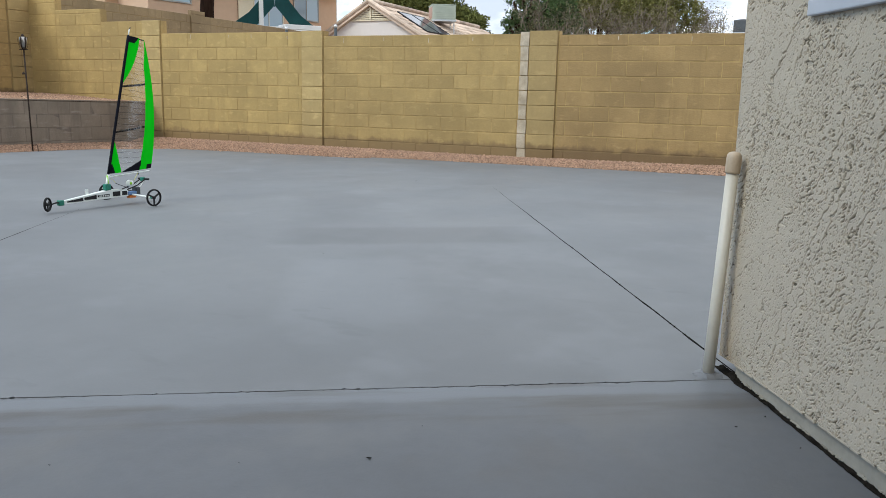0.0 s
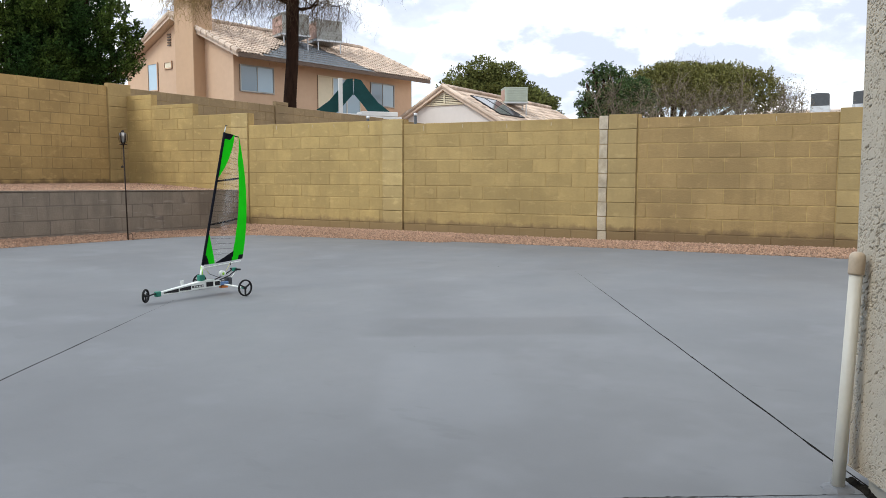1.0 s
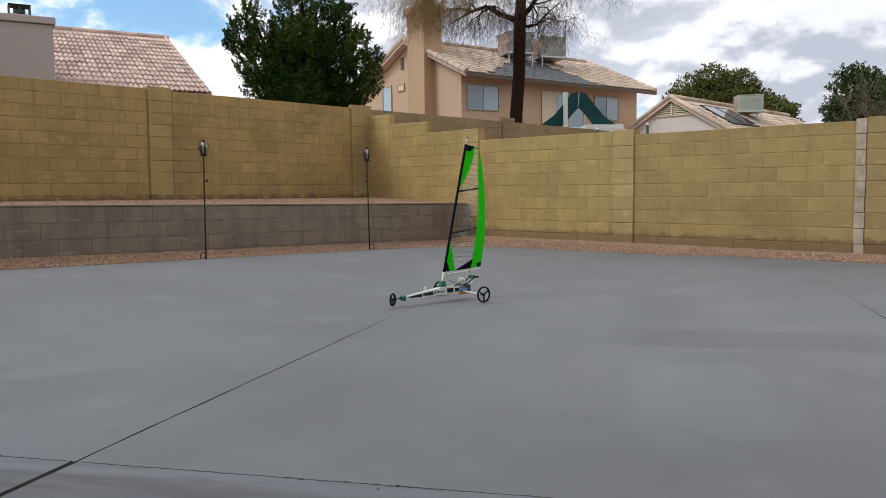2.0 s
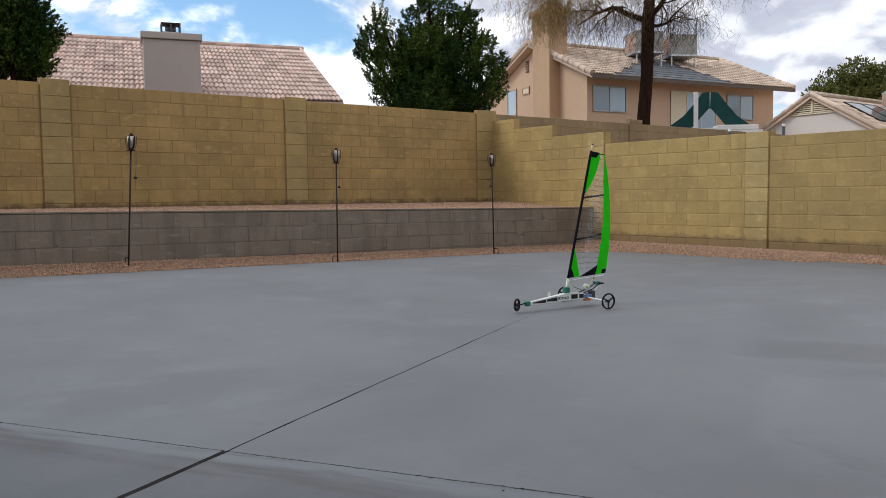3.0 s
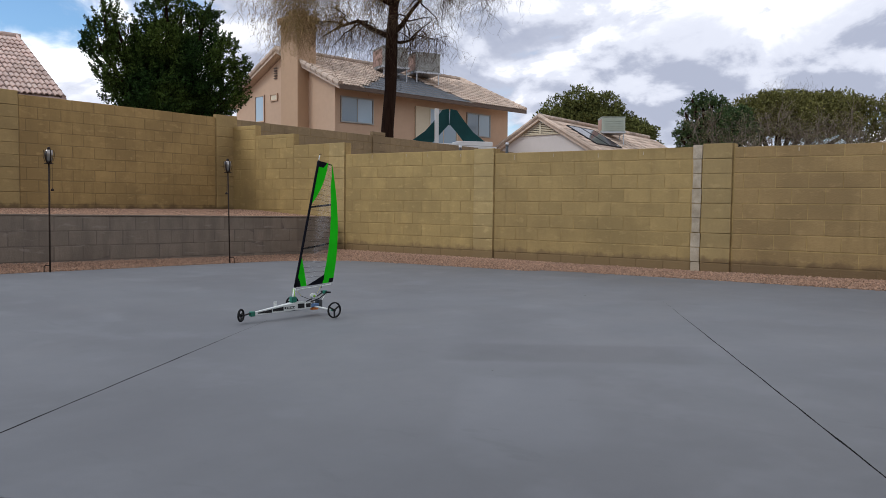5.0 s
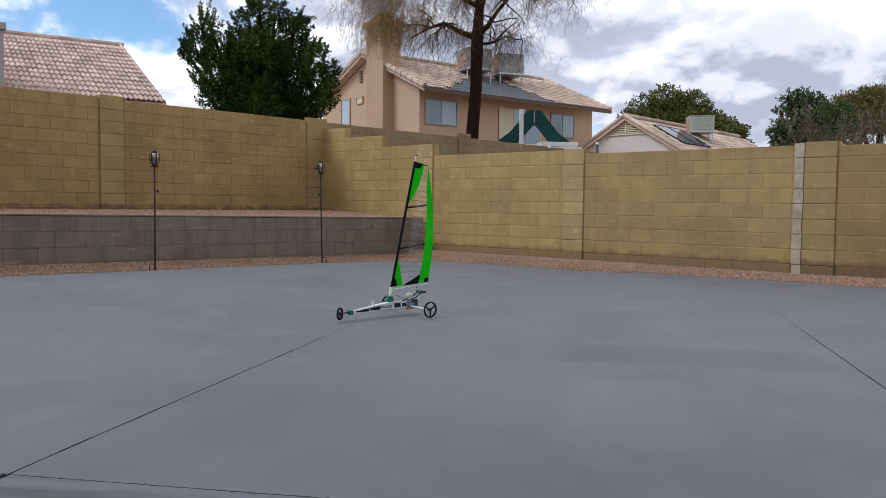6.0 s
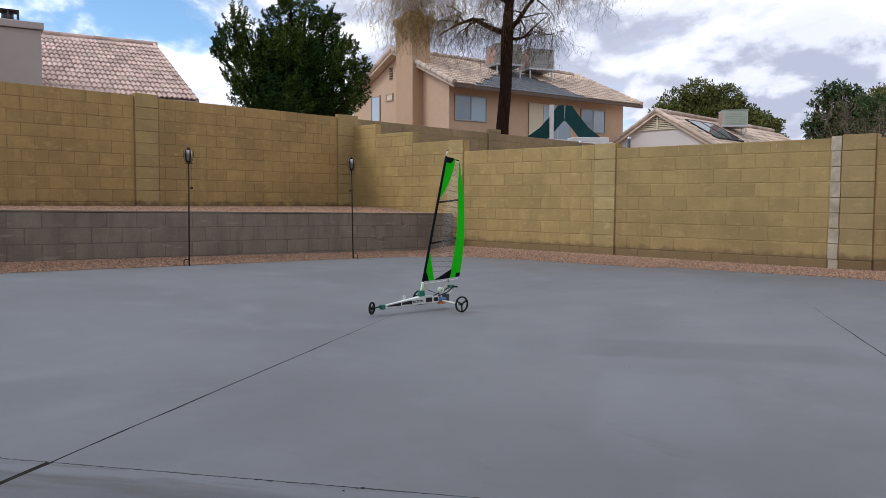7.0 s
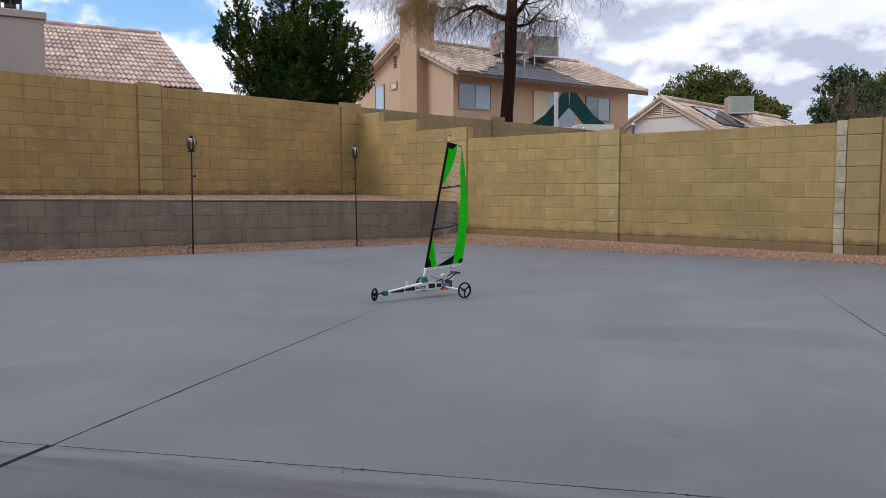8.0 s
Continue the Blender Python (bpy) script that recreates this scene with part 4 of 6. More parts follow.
# crumbs and leaf scraps on the slabs
def scrap(x, y, size, turn):
    bm = bmesh.new()
    n = 6
    ring = [bm.verts.new((size * math.cos(a) * (1 if k % 2 else 0.6), 0.4 * size * math.sin(a), 0.002 + 0.3 * size * abs(math.cos(a)))) for k, a in enumerate(2 * math.pi * k / n for k in range(n))]
    c = bm.verts.new((0, 0, 0.001))
    for k in range(n):
        bm.faces.new((c, ring[k], ring[(k + 1) % n]))
    ob = mesh_object("leaf_scrap", bm, M_SOIL)
    ob.matrix_world = pose(x, y, slab_z(x, y) - 0.001, 0, 0, turn)
    tagged(ob, "tiny dark dry leaf scrap lying on the concrete", "leaf scrap", "leaf scraps on the slabs")


for x, y, s, a in SCRAPS:
    scrap(x, y, s, a)


# ---- torches ----
def torch(x, y, top, lean_x, lean_y, spin):
    """A garden torch on a thin rod: steel cup in a cage of dark straps, a snuffer on a chain, a step spike."""
    z = ground_z(x, y) + 0.02
    t = root("garden_torch", "garden torch with steel oil cup on a thin iron stake", "garden torch", "torches along the raised bed", matrix=pose(x, y, z, lean_x, lean_y, 0) @ pose(0, 0, 0, 0, 0, spin))
    part("stake", tube([(0, 0, -0.15), (0, 0, 0.5), (0, 0, top)], 0.0105, 8), M_RUST, t, smooth=True)
    part("foot_spike", tube([(0, 0, 0.075), (0.055, 0, 0.08), (0.068, 0, 0.06), (0.07, 0, -0.1)], 0.006, 6), M_RUST, t, smooth=True)
    part("cup", lathe([(0.02, top + 0.01), (0.036, top + 0.03), (0.05, top + 0.075), (0.053, top + 0.12), (0.047, top + 0.165), (0.040, top + 0.172), (0.02, top + 0.176), (0.001, top + 0.177)], 20), M_STEEL, t, "brushed steel oil cup", True)
    part("saucer", lathe([(0.001, top - 0.006), (0.056, top - 0.002), (0.058, top + 0.004), (0.02, top + 0.012), (0.001, top + 0.012)], 20), M_RUST, t, smooth=True)
    for k in range(6):
        a = 2 * math.pi * k / 6
        c, s = math.cos(a), math.sin(a)
        bm = bmesh.new()
        pr = [(0.022, 0.004), (0.046, 0.03), (0.060, 0.08), (0.063, 0.125), (0.056, 0.175)]
        prev = None
        for r_, h_ in pr:
            w = 0.0075
            row = [bm.verts.new((c * r2 - s * d_, s * r2 + c * d_, top + h_)) for r2, d_ in ((r_, -w), (r_, w), (r_ + 0.004, w), (r_ + 0.004, -w))]
            if prev:
                for q in range(4):
                    bm.faces.new((prev[q], prev[(q + 1) % 4], row[(q + 1) % 4], row[q]))
            prev = row
        part("cage_strap", bm, M_RUST, t, smooth=False)
    part("wick_cap", lathe([(0.02, top + 0.172), (0.022, top + 0.19), (0.016, top + 0.206), (0.001, top + 0.212)], 14), M_RUST, t, smooth=True)
    part("snuffer_chain", tube([(-0.03, -0.05, top), (-0.033, -0.055, top - 0.12), (-0.03, -0.05, top - 0.31)], 0.0016, 4), M_RUST, t)
    part("snuffer", lathe([(0.02, top - 0.34), (0.019, top - 0.325), (0.012, top - 0.312), (0.001, top - 0.306)], 12), M_RUST, t, smooth=True, matrix=pose(-0.03, -0.05, 0))
    return t


torch(-6.22, 2.19, 1.36, -0.3, 0.2, 233)
torch(-6.28, 5.08, 1.40, 0.5, -0.6, 53)
torch(-6.53, -0.53, 1.38, -2.8, 1.4, 200)


# ---- gravel ----
def stones(name, label, spots, size, mat, seed):
    """Many small broken stones as one sheet of loose pieces."""
    rg = np.random.default_rng(seed)
    base = np.array([(1, 0, 0), (-1, 0, 0), (0, 1, 0), (0, -1, 0), (0, 0, 1), (0, 0, -1)], float)
    tri = np.array([(0, 2, 4), (2, 1, 4), (1, 3, 4), (3, 0, 4), (2, 0, 5), (1, 2, 5), (3, 1, 5), (0, 3, 5)])
    n = len(spots)
    sc = size * rg.uniform(0.5, 1.25, (n, 1)) * rg.uniform(0.7, 1.3, (n, 3)) * [1, 1, 0.75]
    a, b, c = rg.uniform(0, 6.28, (3, n))
    v = base[None] * sc[:, None, :] * rg.uniform(0.75, 1.25, (n, 6, 1))
    for ang, (i, j) in ((a, (0, 1)), (b, (1, 2)), (c, (0, 2))):
        co_, si_ = np.cos(ang)[:, None], np.sin(ang)[:, None]
        vi, vj = v[..., i].copy(), v[..., j].copy()
        v[..., i], v[..., j] = vi * co_ - vj * si_, vi * si_ + vj * co_
    v += np.asarray(spots)[:, None, :]
    me = bpy.data.meshes.new(name)
    me.from_pydata(v.reshape(-1, 3).tolist(), [], (tri[None] + 6 * np.arange(n)[:, None, None]).reshape(-1, 3).tolist())
    me.materials.append(mat)
    return tagged(new(name, me), label, "gravel", kind="stuff")


rg = np.random.default_rng(11)


def outside(x, y):
    return any((Vector((x, y, 0)) - co).dot(no) < 0 for co, no in OUT)


spots = []
for x0, x1, y0, y1, per in ((-6.77, 5.0, 6.9, 7.99, 3400), (-6.77, -6.0, -4.0, 7.2, 3400)):
    for _ in range(int((x1 - x0) * (y1 - y0) * per)):
        x, y = rg.uniform(x0, x1), rg.uniform(y0, y1)
        edge = 0.03 * noise.noise(Vector((x * 5, y * 5, 0)))
        if outside(x + edge, y + edge) or sheet_z(x, y) > slab_z(x, y) - 0.004:
            spots.append((x, y, sheet_z(x, y) + rg.uniform(0.002, 0.014)))
# a few strays lie on the slab
for _ in range(160):
    x, y = rg.uniform(-6.2, 3.0), rg.uniform(5.0, 7.5)
    if not outside(x, y) and outside(x - 0.12, y + 0.16):
        spots.append((x, y, slab_z(x, y) + 0.006))
stones("gravel_border", "pinkish brown crushed gravel along the foot of the walls", spots, 0.0135, M_GRAVEL, 3)
spots = []
for _ in range(42000):
    x, y = -6.9 - 2.8 * rg.uniform(0, 1) ** 1.3, rg.uniform(-3.5, 7.97)
    spots.append((x, y, bed_z(x, y) + rg.uniform(0.0, 0.014)))
stones("bed_gravel", "pinkish brown crushed gravel spread over the raised bed", spots, 0.0165, M_GRAVEL, 5)


# ---- houses beyond the walls ----
def tile_mesh(width, length, rise, mat, name="tile"):
    """One curved roof tile: x across, y up the slope, z out of the roof."""
    bm = bmesh.new()
    hump = [(0.0, 0.0), (0.10, 0.6), (0.22, 1.0), (0.34, 0.8), (0.43, 0.2)]
    arc = [(x - 0.5, z) for x, z in hump] + [(x, z) for x, z in hump] + [(0.5, 0.0)]
    low = [bm.verts.new((x * width, 0, z * rise + 0.03)) for x, z in arc]
    lip = [bm.verts.new((x * width, 0.0, max(0.0, z * rise + 0.008))) for x, z in arc]
    top = [bm.verts.new((x * width * 0.94, length, z * rise * 0.9 + 0.002)) for x, z in arc]
    for k in range(len(arc) - 1):
        bm.faces.new((low[k], low[k + 1], top[k + 1], top[k]))
        bm.faces.new((lip[k], lip[k + 1], low[k + 1], low[k]))
    me = bpy.data.meshes.new(name)
    bm.to_mesh(me)
    bm.free()
    me.materials.append(mat)
    return me


def tile_slope(parent, org, u, v, wide, high, mat, single, tw=0.30, tl=0.36, rise=0.07, keep=None, ragged=0.0):
    """Rows of tiles on a roof plane (org the lower left corner, u along the eave, v up the slope). The first `single` ones that keep() allows
    are pieces of their own, the rest one sheet."""
    u, v = Vector(u).normalized(), Vector(v).normalized()
    w = u.cross(v).normalized()
    me = tile_mesh(tw, tl * 1.08, rise, mat)
    verts0 = [x.co.copy() for x in me.vertices]
    faces0 = [tuple(p.vertices) for p in me.polygons]
    rows_, cols = int(high / tl), int(wide / tw)
    vs, fs, made = [], [], 0
    r_ = random.Random(7)
    for j in range(rows_):
        for i in range(cols):
            a, b = (i + 0.5) * tw, j * tl
            if keep and not keep(a, b):
                continue
            p = Vector(org) + u * a + v * (b + r_.uniform(-ragged, ragged)) + w * (0.012 + r_.uniform(0, 0.008))
            m = Matrix(((u.x, v.x, w.x, p.x), (u.y, v.y, w.y, p.y), (u.z, v.z, w.z, p.z), (0, 0, 0, 1)))
            if made < single:
                ob = bpy.data.objects.new("tile", me)
                scene.collection.objects.link(ob)
                ob.parent = parent
                ob.matrix_local = m
                made += 1
            else:
                o = len(vs)
                vs += [tuple(m @ q) for q in verts0]
                fs += [tuple(k + o for k in f) for f in faces0]
    if vs:
        m2 = bpy.data.meshes.new("roof_tiles")
        m2.from_pydata(vs, [], fs)
        m2.materials.append(mat)
        ob = new("roof_tiles", m2)
        ob.parent = parent
        tagged(ob, kind="stuff")


def window_on(parent, face, a0, a1, z0, z1, panes=(M_PANE, M_BLIND), frame_mat=None, label="sliding window with pale blinds"):
    """A window in a house wall. face: 'front' looks to local -y at y = face[1], 'side' looks to local -x at x = face[1]."""
    kind, d = face
    fm = frame_mat or M_COOLER

    def bx(p0, p1, o0, o1, q0, q1, bev=0.0):
        return box(p0, p1, d - o1, d - o0, q0, q1, bev) if kind == "front" else box(d - o1, d - o0, p0, p1, q0, q1, bev)

    w = part("window", bx(a0, a1, 0.0, 0.02, z0, z1), M_FASCIA, parent, label)
    n = len(panes)
    for k, pm in enumerate(panes):
        b0, b1 = a0 + 0.04 + (a1 - a0 - 0.08) * k / n, a0 + 0.04 + (a1 - a0 - 0.08) * (k + 1) / n
        part("pane", bx(b0 + 0.015, b1 - 0.015, 0.022, 0.03, z0 + 0.05, z1 - 0.05), pm, w)
        if k:
            part("mullion", bx(b0 - 0.014, b0 + 0.014, 0.021, 0.05, z0 + 0.05, z1 - 0.05), fm, w)
    for p0, p1, q0, q1 in ((a0, a1, z0, z0 + 0.05), (a0, a1, z1 - 0.05, z1), (a0, a0 + 0.04, z0 + 0.051, z1 - 0.051), (a1 - 0.04, a1, z0 + 0.051, z1 - 0.051)):
        part("frame", bx(p0, p1, 0.021, 0.055, q0, q1), fm, w)


def cooler(x, y, z, w, d, h, turn, mat, label):
    """A roof-top evaporative cooler: a louvred sheet-metal box on a leg frame."""
    c = root("evaporative_cooler", label, "roof cooler", "coolers on the roofs", matrix=pose(x, y, z, 0, 0, turn))
    part("cabinet", box(-w / 2, w / 2, -d / 2, d / 2, 0.3, 0.3 + h, 0.02), mat, c)
    part("lid", box(-w / 2 - 0.02, w / 2 + 0.02, -d / 2 - 0.02, d / 2 + 0.02, 0.301 + h, 0.34 + h, 0.01), mat, c)
    part("pad_panel", box(-w / 2 - 0.014, -w / 2 - 0.002, -d / 2 + 0.06, d / 2 - 0.06, 0.36, 0.24 + h), M_PAD, c, "rust-stained cooler pad")
    for k in range(7):
        zz = 0.38 + (h - 0.16) * k / 6
        part("louvre", box(-w / 2 + 0.08, w / 2 - 0.08, -d / 2 - 0.02, -d / 2 - 0.002, zz - 0.012, zz + 0.012), mat, c)
    for sx in (-1, 1):
        for sy in (-1, 1):
            part("leg", box(sx * (w / 2 - 0.06) - 0.02, sx * (w / 2 - 0.06) + 0.02, sy * (d / 2 - 0.06) - 0.02, sy * (d / 2 - 0.06) + 0.02, -0.6, 0.299), M_METAL, c)
    part("tray", box(-w / 2 - 0.03, w / 2 + 0.03, -d / 2 - 0.03, d / 2 + 0.03, 0.22, 0.297, 0.01), M_METAL, c)
    return c


# two-storey tan house
AM = frame_of(-16.36, 18.28, 0, 0.163, 0.987)
tan_house = root("tan_house", "two-storey tan stucco house with pale tile roof and chimney", "house", matrix=AM)
AL, AD, AE, AP = 10.4, 8.2, 5.30, 0.44
AR = AE + AP * AD / 2
bm = bmesh.new()
add_box(bm, 0.35, AL - 0.35, 0.75, AD - 0.5, -0.6, 5.36)
for x0 in (0.35, AL - 0.55):
    add_poly(bm, [(x0, 0.75, 5.361), (x0, AD - 0.5, 5.361), (x0, AD / 2, 5.36 + AP * (AD / 2 - 0.5) - 0.02)], (0.2, 0, 0))
part("wall", bm, M_STUCCO_TAN, tan_house)
bm = bmesh.new()
add_poly(bm, [(0, 0, AE), (AL, 0, AE), (AL, AD / 2, AR), (0, AD / 2, AR)], (0, 0, -0.14))
add_poly(bm, [(0, AD, AE), (0, AD / 2, AR + 0.001), (AL, AD / 2, AR + 0.001), (AL, AD, AE)], (0, 0, -0.14))
part("roof", bm, M_TILE_TAN, tan_house, "pale tan tile roof")
part("fascia", box(-0.02, AL + 0.02, -0.05, 0.0, AE - 0.13, AE + 0.01), M_FASCIA, tan_house, "brown fascia board")
sl = math.hypot(1, AP)


def tan_keep(a, b):
    y = b / sl
    return not (1.2 + 1.3 * y < a < 6.9 - 0.32 * y)


tile_slope(tan_house, (0, 0, AE), (1, 0, 0), (0, 1, AP), AL, AD / 2 * sl, M_TILE_TAN, 220, 0.27, 0.30, 0.045, tan_keep)
bm = bmesh.new()
for k in range(12):
    y0, y1 = k * 0.33, k * 0.33 + 0.36
    x0, x1 = 1.2 + 1.3 * y0, 6.9 - 0.32 * y0
    if x1 - x0 < 0.3:
        break
    n_ = int((x1 - x0) / 0.28)
    for q in range(n_):
        xa, xb = x0 + (x1 - x0) * q / n_ + 0.006, x0 + (x1 - x0) * (q + 1) / n_
        zo = 0.03 + 0.006 * (q % 2)
        if y1 < AD / 2 + 0.1:
            add_poly(bm, [(xa, y0, AE + AP * y0 + zo), (xb, y0, AE + AP * y0 + zo), (xb, y1, AE + AP * y1 + 0.012), (xa, y1, AE + AP * y1 + 0.012)])
tagged(part("shingle_patch", bm, M_SHINGLE, tan_house, "grey composition shingles"), kind="stuff")
# rake tiles and ridge tiles
for nm, p0, p1 in (("rake_tiles", (0.02, 0, AE + 0.05), (0.02, AD / 2, AR + 0.06)), ("rake_tiles", (0.02, AD, AE + 0.05), (0.02, AD / 2, AR + 0.061)), ("rake_tiles", (AL - 0.02, 0, AE + 0.05), (AL - 0.02, AD / 2, AR + 0.06)), ("ridge_tiles", (0, AD / 2, AR + 0.05), (AL, AD / 2, AR + 0.05))):
    bm = bmesh.new()
    p0, p1 = Vector(p0), Vector(p1)
    n_ = int((p1 - p0).length / 0.36)
    for k in range(n_):
        a, b = p0.lerp(p1, k / n_), p0.lerp(p1, (k + 1.08) / n_)
        add_tube(bm, [a, b], [0.115, 0.09], 8)
    part(nm, bm, M_TILE_TAN, tan_house)
ch = part("chimney", box(-0.15, 0.70, 2.41, 3.55, -0.5, 7.95, 0.02), M_STUCCO_TAN2, tan_house, "broad stucco chimney")
part("chimney_cap", box(-0.25, 0.80, 2.3, 3.66, 7.951, 8.2, 0.03), M_STUCCO_TAN2, ch)
part("flue", box(0.05, 0.5, 2.7, 3.3, 8.201, 8.45, 0.02), M_STUCCO_TAN2, ch)
FRONT, SIDE = ("front", 0.75), ("side", 0.35)
window_on(tan_house, FRONT, 0.60, 2.15, 4.08, 5.05)
window_on(tan_house, FRONT, 7.35, 8.85, 4.02, 5.02)
window_on(tan_house, FRONT, 4.35, 6.75, 3.55, 5.02, (M_TRIM_CREAM, M_BLIND, M_BLIND), M_TRIM_CREAM, "wide window in a cream surround")
window_on(tan_house, SIDE, 5.47, 6.17, 4.4, 5.5, (M_BLIND,), M_STUCCO_TAN, "tall obscured window")
window_on(tan_house, SIDE, 4.5, 5.02, 5.18, 5.48, (M_TRIM_CREAM,), M_STUCCO_TAN, "small high window")
for k in range(5):
    part("vent_slat", box(0.30, 0.36, 4.54, 4.74, 6.05 + 0.1 * k, 6.10 + 0.1 * k), M_FASCIA, tan_house)
for lx, tone in ((4.65, M_COOLER), (6.5, M_COOLER)):
    wp = AM @ Vector((lx, 2.6, AE + AP * 2.6 + 0.02))
    cooler(wp.x, wp.y, wp.z, 1.15, 1.15, 0.78, 62, tone, "weathered grey evaporative cooler on a roof stand")

# low house with the pink tile roof
BU = Vector((0.27, 0.963, 0)).normalized()
BN = Vector((BU.y, -BU.x, 0))
pink_house = root("pink_roof_house", "single-storey house with a pink and cream curved tile roof", "house", matrix=Matrix.Identity(4))
R1 = Vector((-16.94, 7.32, 5.15)) - BU * 0.1
BLEN, BRUN, BPIT = 17.02, 4.55, 0.44
R0 = R1 - BU * BLEN
E1, E0 = R1 + BN * BRUN - Vector((0, 0, BPIT * BRUN)), R0 + BN * BRUN - Vector((0, 0, BPIT * BRUN))
F1, F0 = R1 - BN * BRUN - Vector((0, 0, BPIT * BRUN)), R0 - BN * BRUN - Vector((0, 0, BPIT * BRUN))
bm = bmesh.new()
add_poly(bm, [E0, E1, R1, R0], (0, 0, -0.12))
add_poly(bm, [F1, F0, R0 + Vector((0, 0, 0.001)), R1 + Vector((0, 0, 0.001))], (0, 0, -0.12))
part("roof", bm, M_TILE_PINK, pink_house)
bm = bmesh.new()
cs = [E1 - BN * 0.5 - BU * 0.4, E0 - BN * 0.5 + BU * 0.4, F0 + BN * 0.5 + BU * 0.4, F1 + BN * 0.5 - BU * 0.4]
add_poly(bm, [(c.x, c.y, -0.5) for c in cs], (0, 0, 3.65))
a, b, c = cs[0], cs[3], R1 - BU * 0.4
add_poly(bm, [(a.x, a.y, 3.151), (b.x, b.y, 3.151), (c.x, c.y, 5.0)], BU * -0.2)
part("wall", bm, M_STUCCO_GREY, pink_house)
BS = (BN * -1 + Vector((0, 0, BPIT))).normalized()
tile_slope(pink_house, E0, BU, BS, BLEN, BRUN * math.hypot(1, BPIT), M_TILE_PINK, 300, 0.21, 0.36, 0.036, lambda a, b: a > 8.3 or a < 6.0, ragged=0.012)
for nm, p0, p1 in (("rake_tiles", E1 - BU * 0.05 + Vector((0, 0, 0.02)), R1 - BU * 0.05 + Vector((0, 0, 0.03))), ("ridge_tiles", R0 + Vector((0, 0, 0.03)), R1 + Vector((0, 0, 0.03)))):
    bm = bmesh.new()
    n_ = int((p1 - p0).length / 0.38)
    for k in range(n_):
        add_tube(bm, [p0.lerp(p1, k / n_), p0.lerp(p1, (k + 1.1) / n_)], [0.04, 0.035] if nm == "rake_tiles" else [0.06, 0.05], 8)
    part(nm, bm, M_TILE_PINK, pink_house)
cp = CHIM
ch = part("chimney", box(-0.57, 0.57, -0.35, 0.35, -0.5, cp[2], 0.015), M_STUCCO_GREY, pink_house, "broad grey stucco chimney", matrix=frame_of(cp[0], cp[1], 0, BU.x, BU.y))
part("chimney_cap", box(-0.615, 0.615, -0.41, 0.41, cp[2] + 0.001, cp[2] + 0.14, 0.015), M_STUCCO_GREY, ch)
part("flue_cap", box(-0.2, 0.2, -0.16, 0.16, cp[2] + 0.36, cp[2] + 0.39), M_RUST, ch, "dark metal flue cap")
for sx in (-0.185, 0.0, 0.185):
    for sy in (-0.145, 0.145):
        part("flue_post", box(sx - 0.015, sx + 0.015, sy - 0.012, sy + 0.012, cp[2] + 0.141, cp[2] + 0.359), M_DARKGREY, ch)
part("flue_band", box(-0.19, 0.19, -0.15, 0.15, cp[2] + 0.141, cp[2] + 0.20), M_STUCCO_GREY, ch)
part("flue_pipe", tube([(0, 0, cp[2] + 0.201), (0, 0, cp[2] + 0.33)], 0.11, 16), M_DARKGREY, ch, "dark flue pipe", True)

# white gabled house with roof panels
CM = frame_of(-12.88, 26.56, 0, 1, 0)
white_house = root("white_gable_house", "single-storey house with a white gable wall and tan tile roof", "house", matrix=CM)
CH_, CPI, CLN, CZ = 4.3, 0.60, 12.0, 4.73
ce = CZ - CPI * CH_
bm = bmesh.new()
add_box(bm, -CH_ + 0.5, CH_ - 0.5, 0.2, CLN - 0.3, -0.6, ce + 0.15)
add_poly(bm, [(-CH_ + 0.5, 0.2, ce + 0.151), (CH_ - 0.5, 0.2, ce + 0.151), (0, 0.2, CZ - 0.15)], (0, 0.2, 0))
part("wall", bm, M_STUCCO_WHITE, white_house)
bm = bmesh.new()
add_poly(bm, [(0, 0, CZ), (0, CLN, CZ), (CH_, CLN, ce), (CH_, 0, ce)][::-1], (0, 0, -0.14))
add_poly(bm, [(0, 0, CZ + 0.001), (0, CLN, CZ + 0.001), (-CH_, CLN, ce), (-CH_, 0, ce)], (0, 0, -0.14))
part("roof", bm, M_TILE_TAN, white_house)
cs_ = math.hypot(1, CPI)
tile_slope(white_house, (CH_, 0, ce), (0, 1, 0), (-1, 0, CPI), CLN, CH_ * cs_, M_TILE_TAN, 0, 0.30, 0.36, 0.06)
for p0, p1 in (((0, 0.02, CZ + 0.05), (CH_, 0.02, ce + 0.05)), ((0, 0.02, CZ + 0.05), (-CH_, 0.02, ce + 0.05)), ((0, 0, CZ + 0.06), (0, CLN, CZ + 0.06))):
    bm = bmesh.new()
    p0, p1 = Vector(p0), Vector(p1)
    n_ = int((p1 - p0).length / 0.38)
    for k in range(n_):
        add_tube(bm, [p0.lerp(p1, k / n_), p0.lerp(p1, (k + 1.1) / n_)], [0.095, 0.08], 8)
    part("rake_tiles" if p1.x else "ridge_tiles", bm, M_TILE_TAN, white_house)
gv = part("gable_vent", box(-0.90, 0.90, 0.14, 0.199, CZ - 0.74, CZ - 0.69), M_TRIM_CREAM, white_house, "louvred triangular gable vent")
bm = bmesh.new()
add_poly(bm, [(-0.82, 0.185, CZ - 0.688), (0.82, 0.185, CZ - 0.688), (0, 0.185, CZ - 0.20)], (0, 0.01, 0))
part("backing", bm, M_FASCIA, gv)
for k in range(6):
    half = 0.78 - k * 0.125
    part("slat", box(-half, half, 0.15, 0.18, CZ - 0.675 + k * 0.075, CZ - 0.63 + k * 0.075), M_TRIM_CREAM, gv)
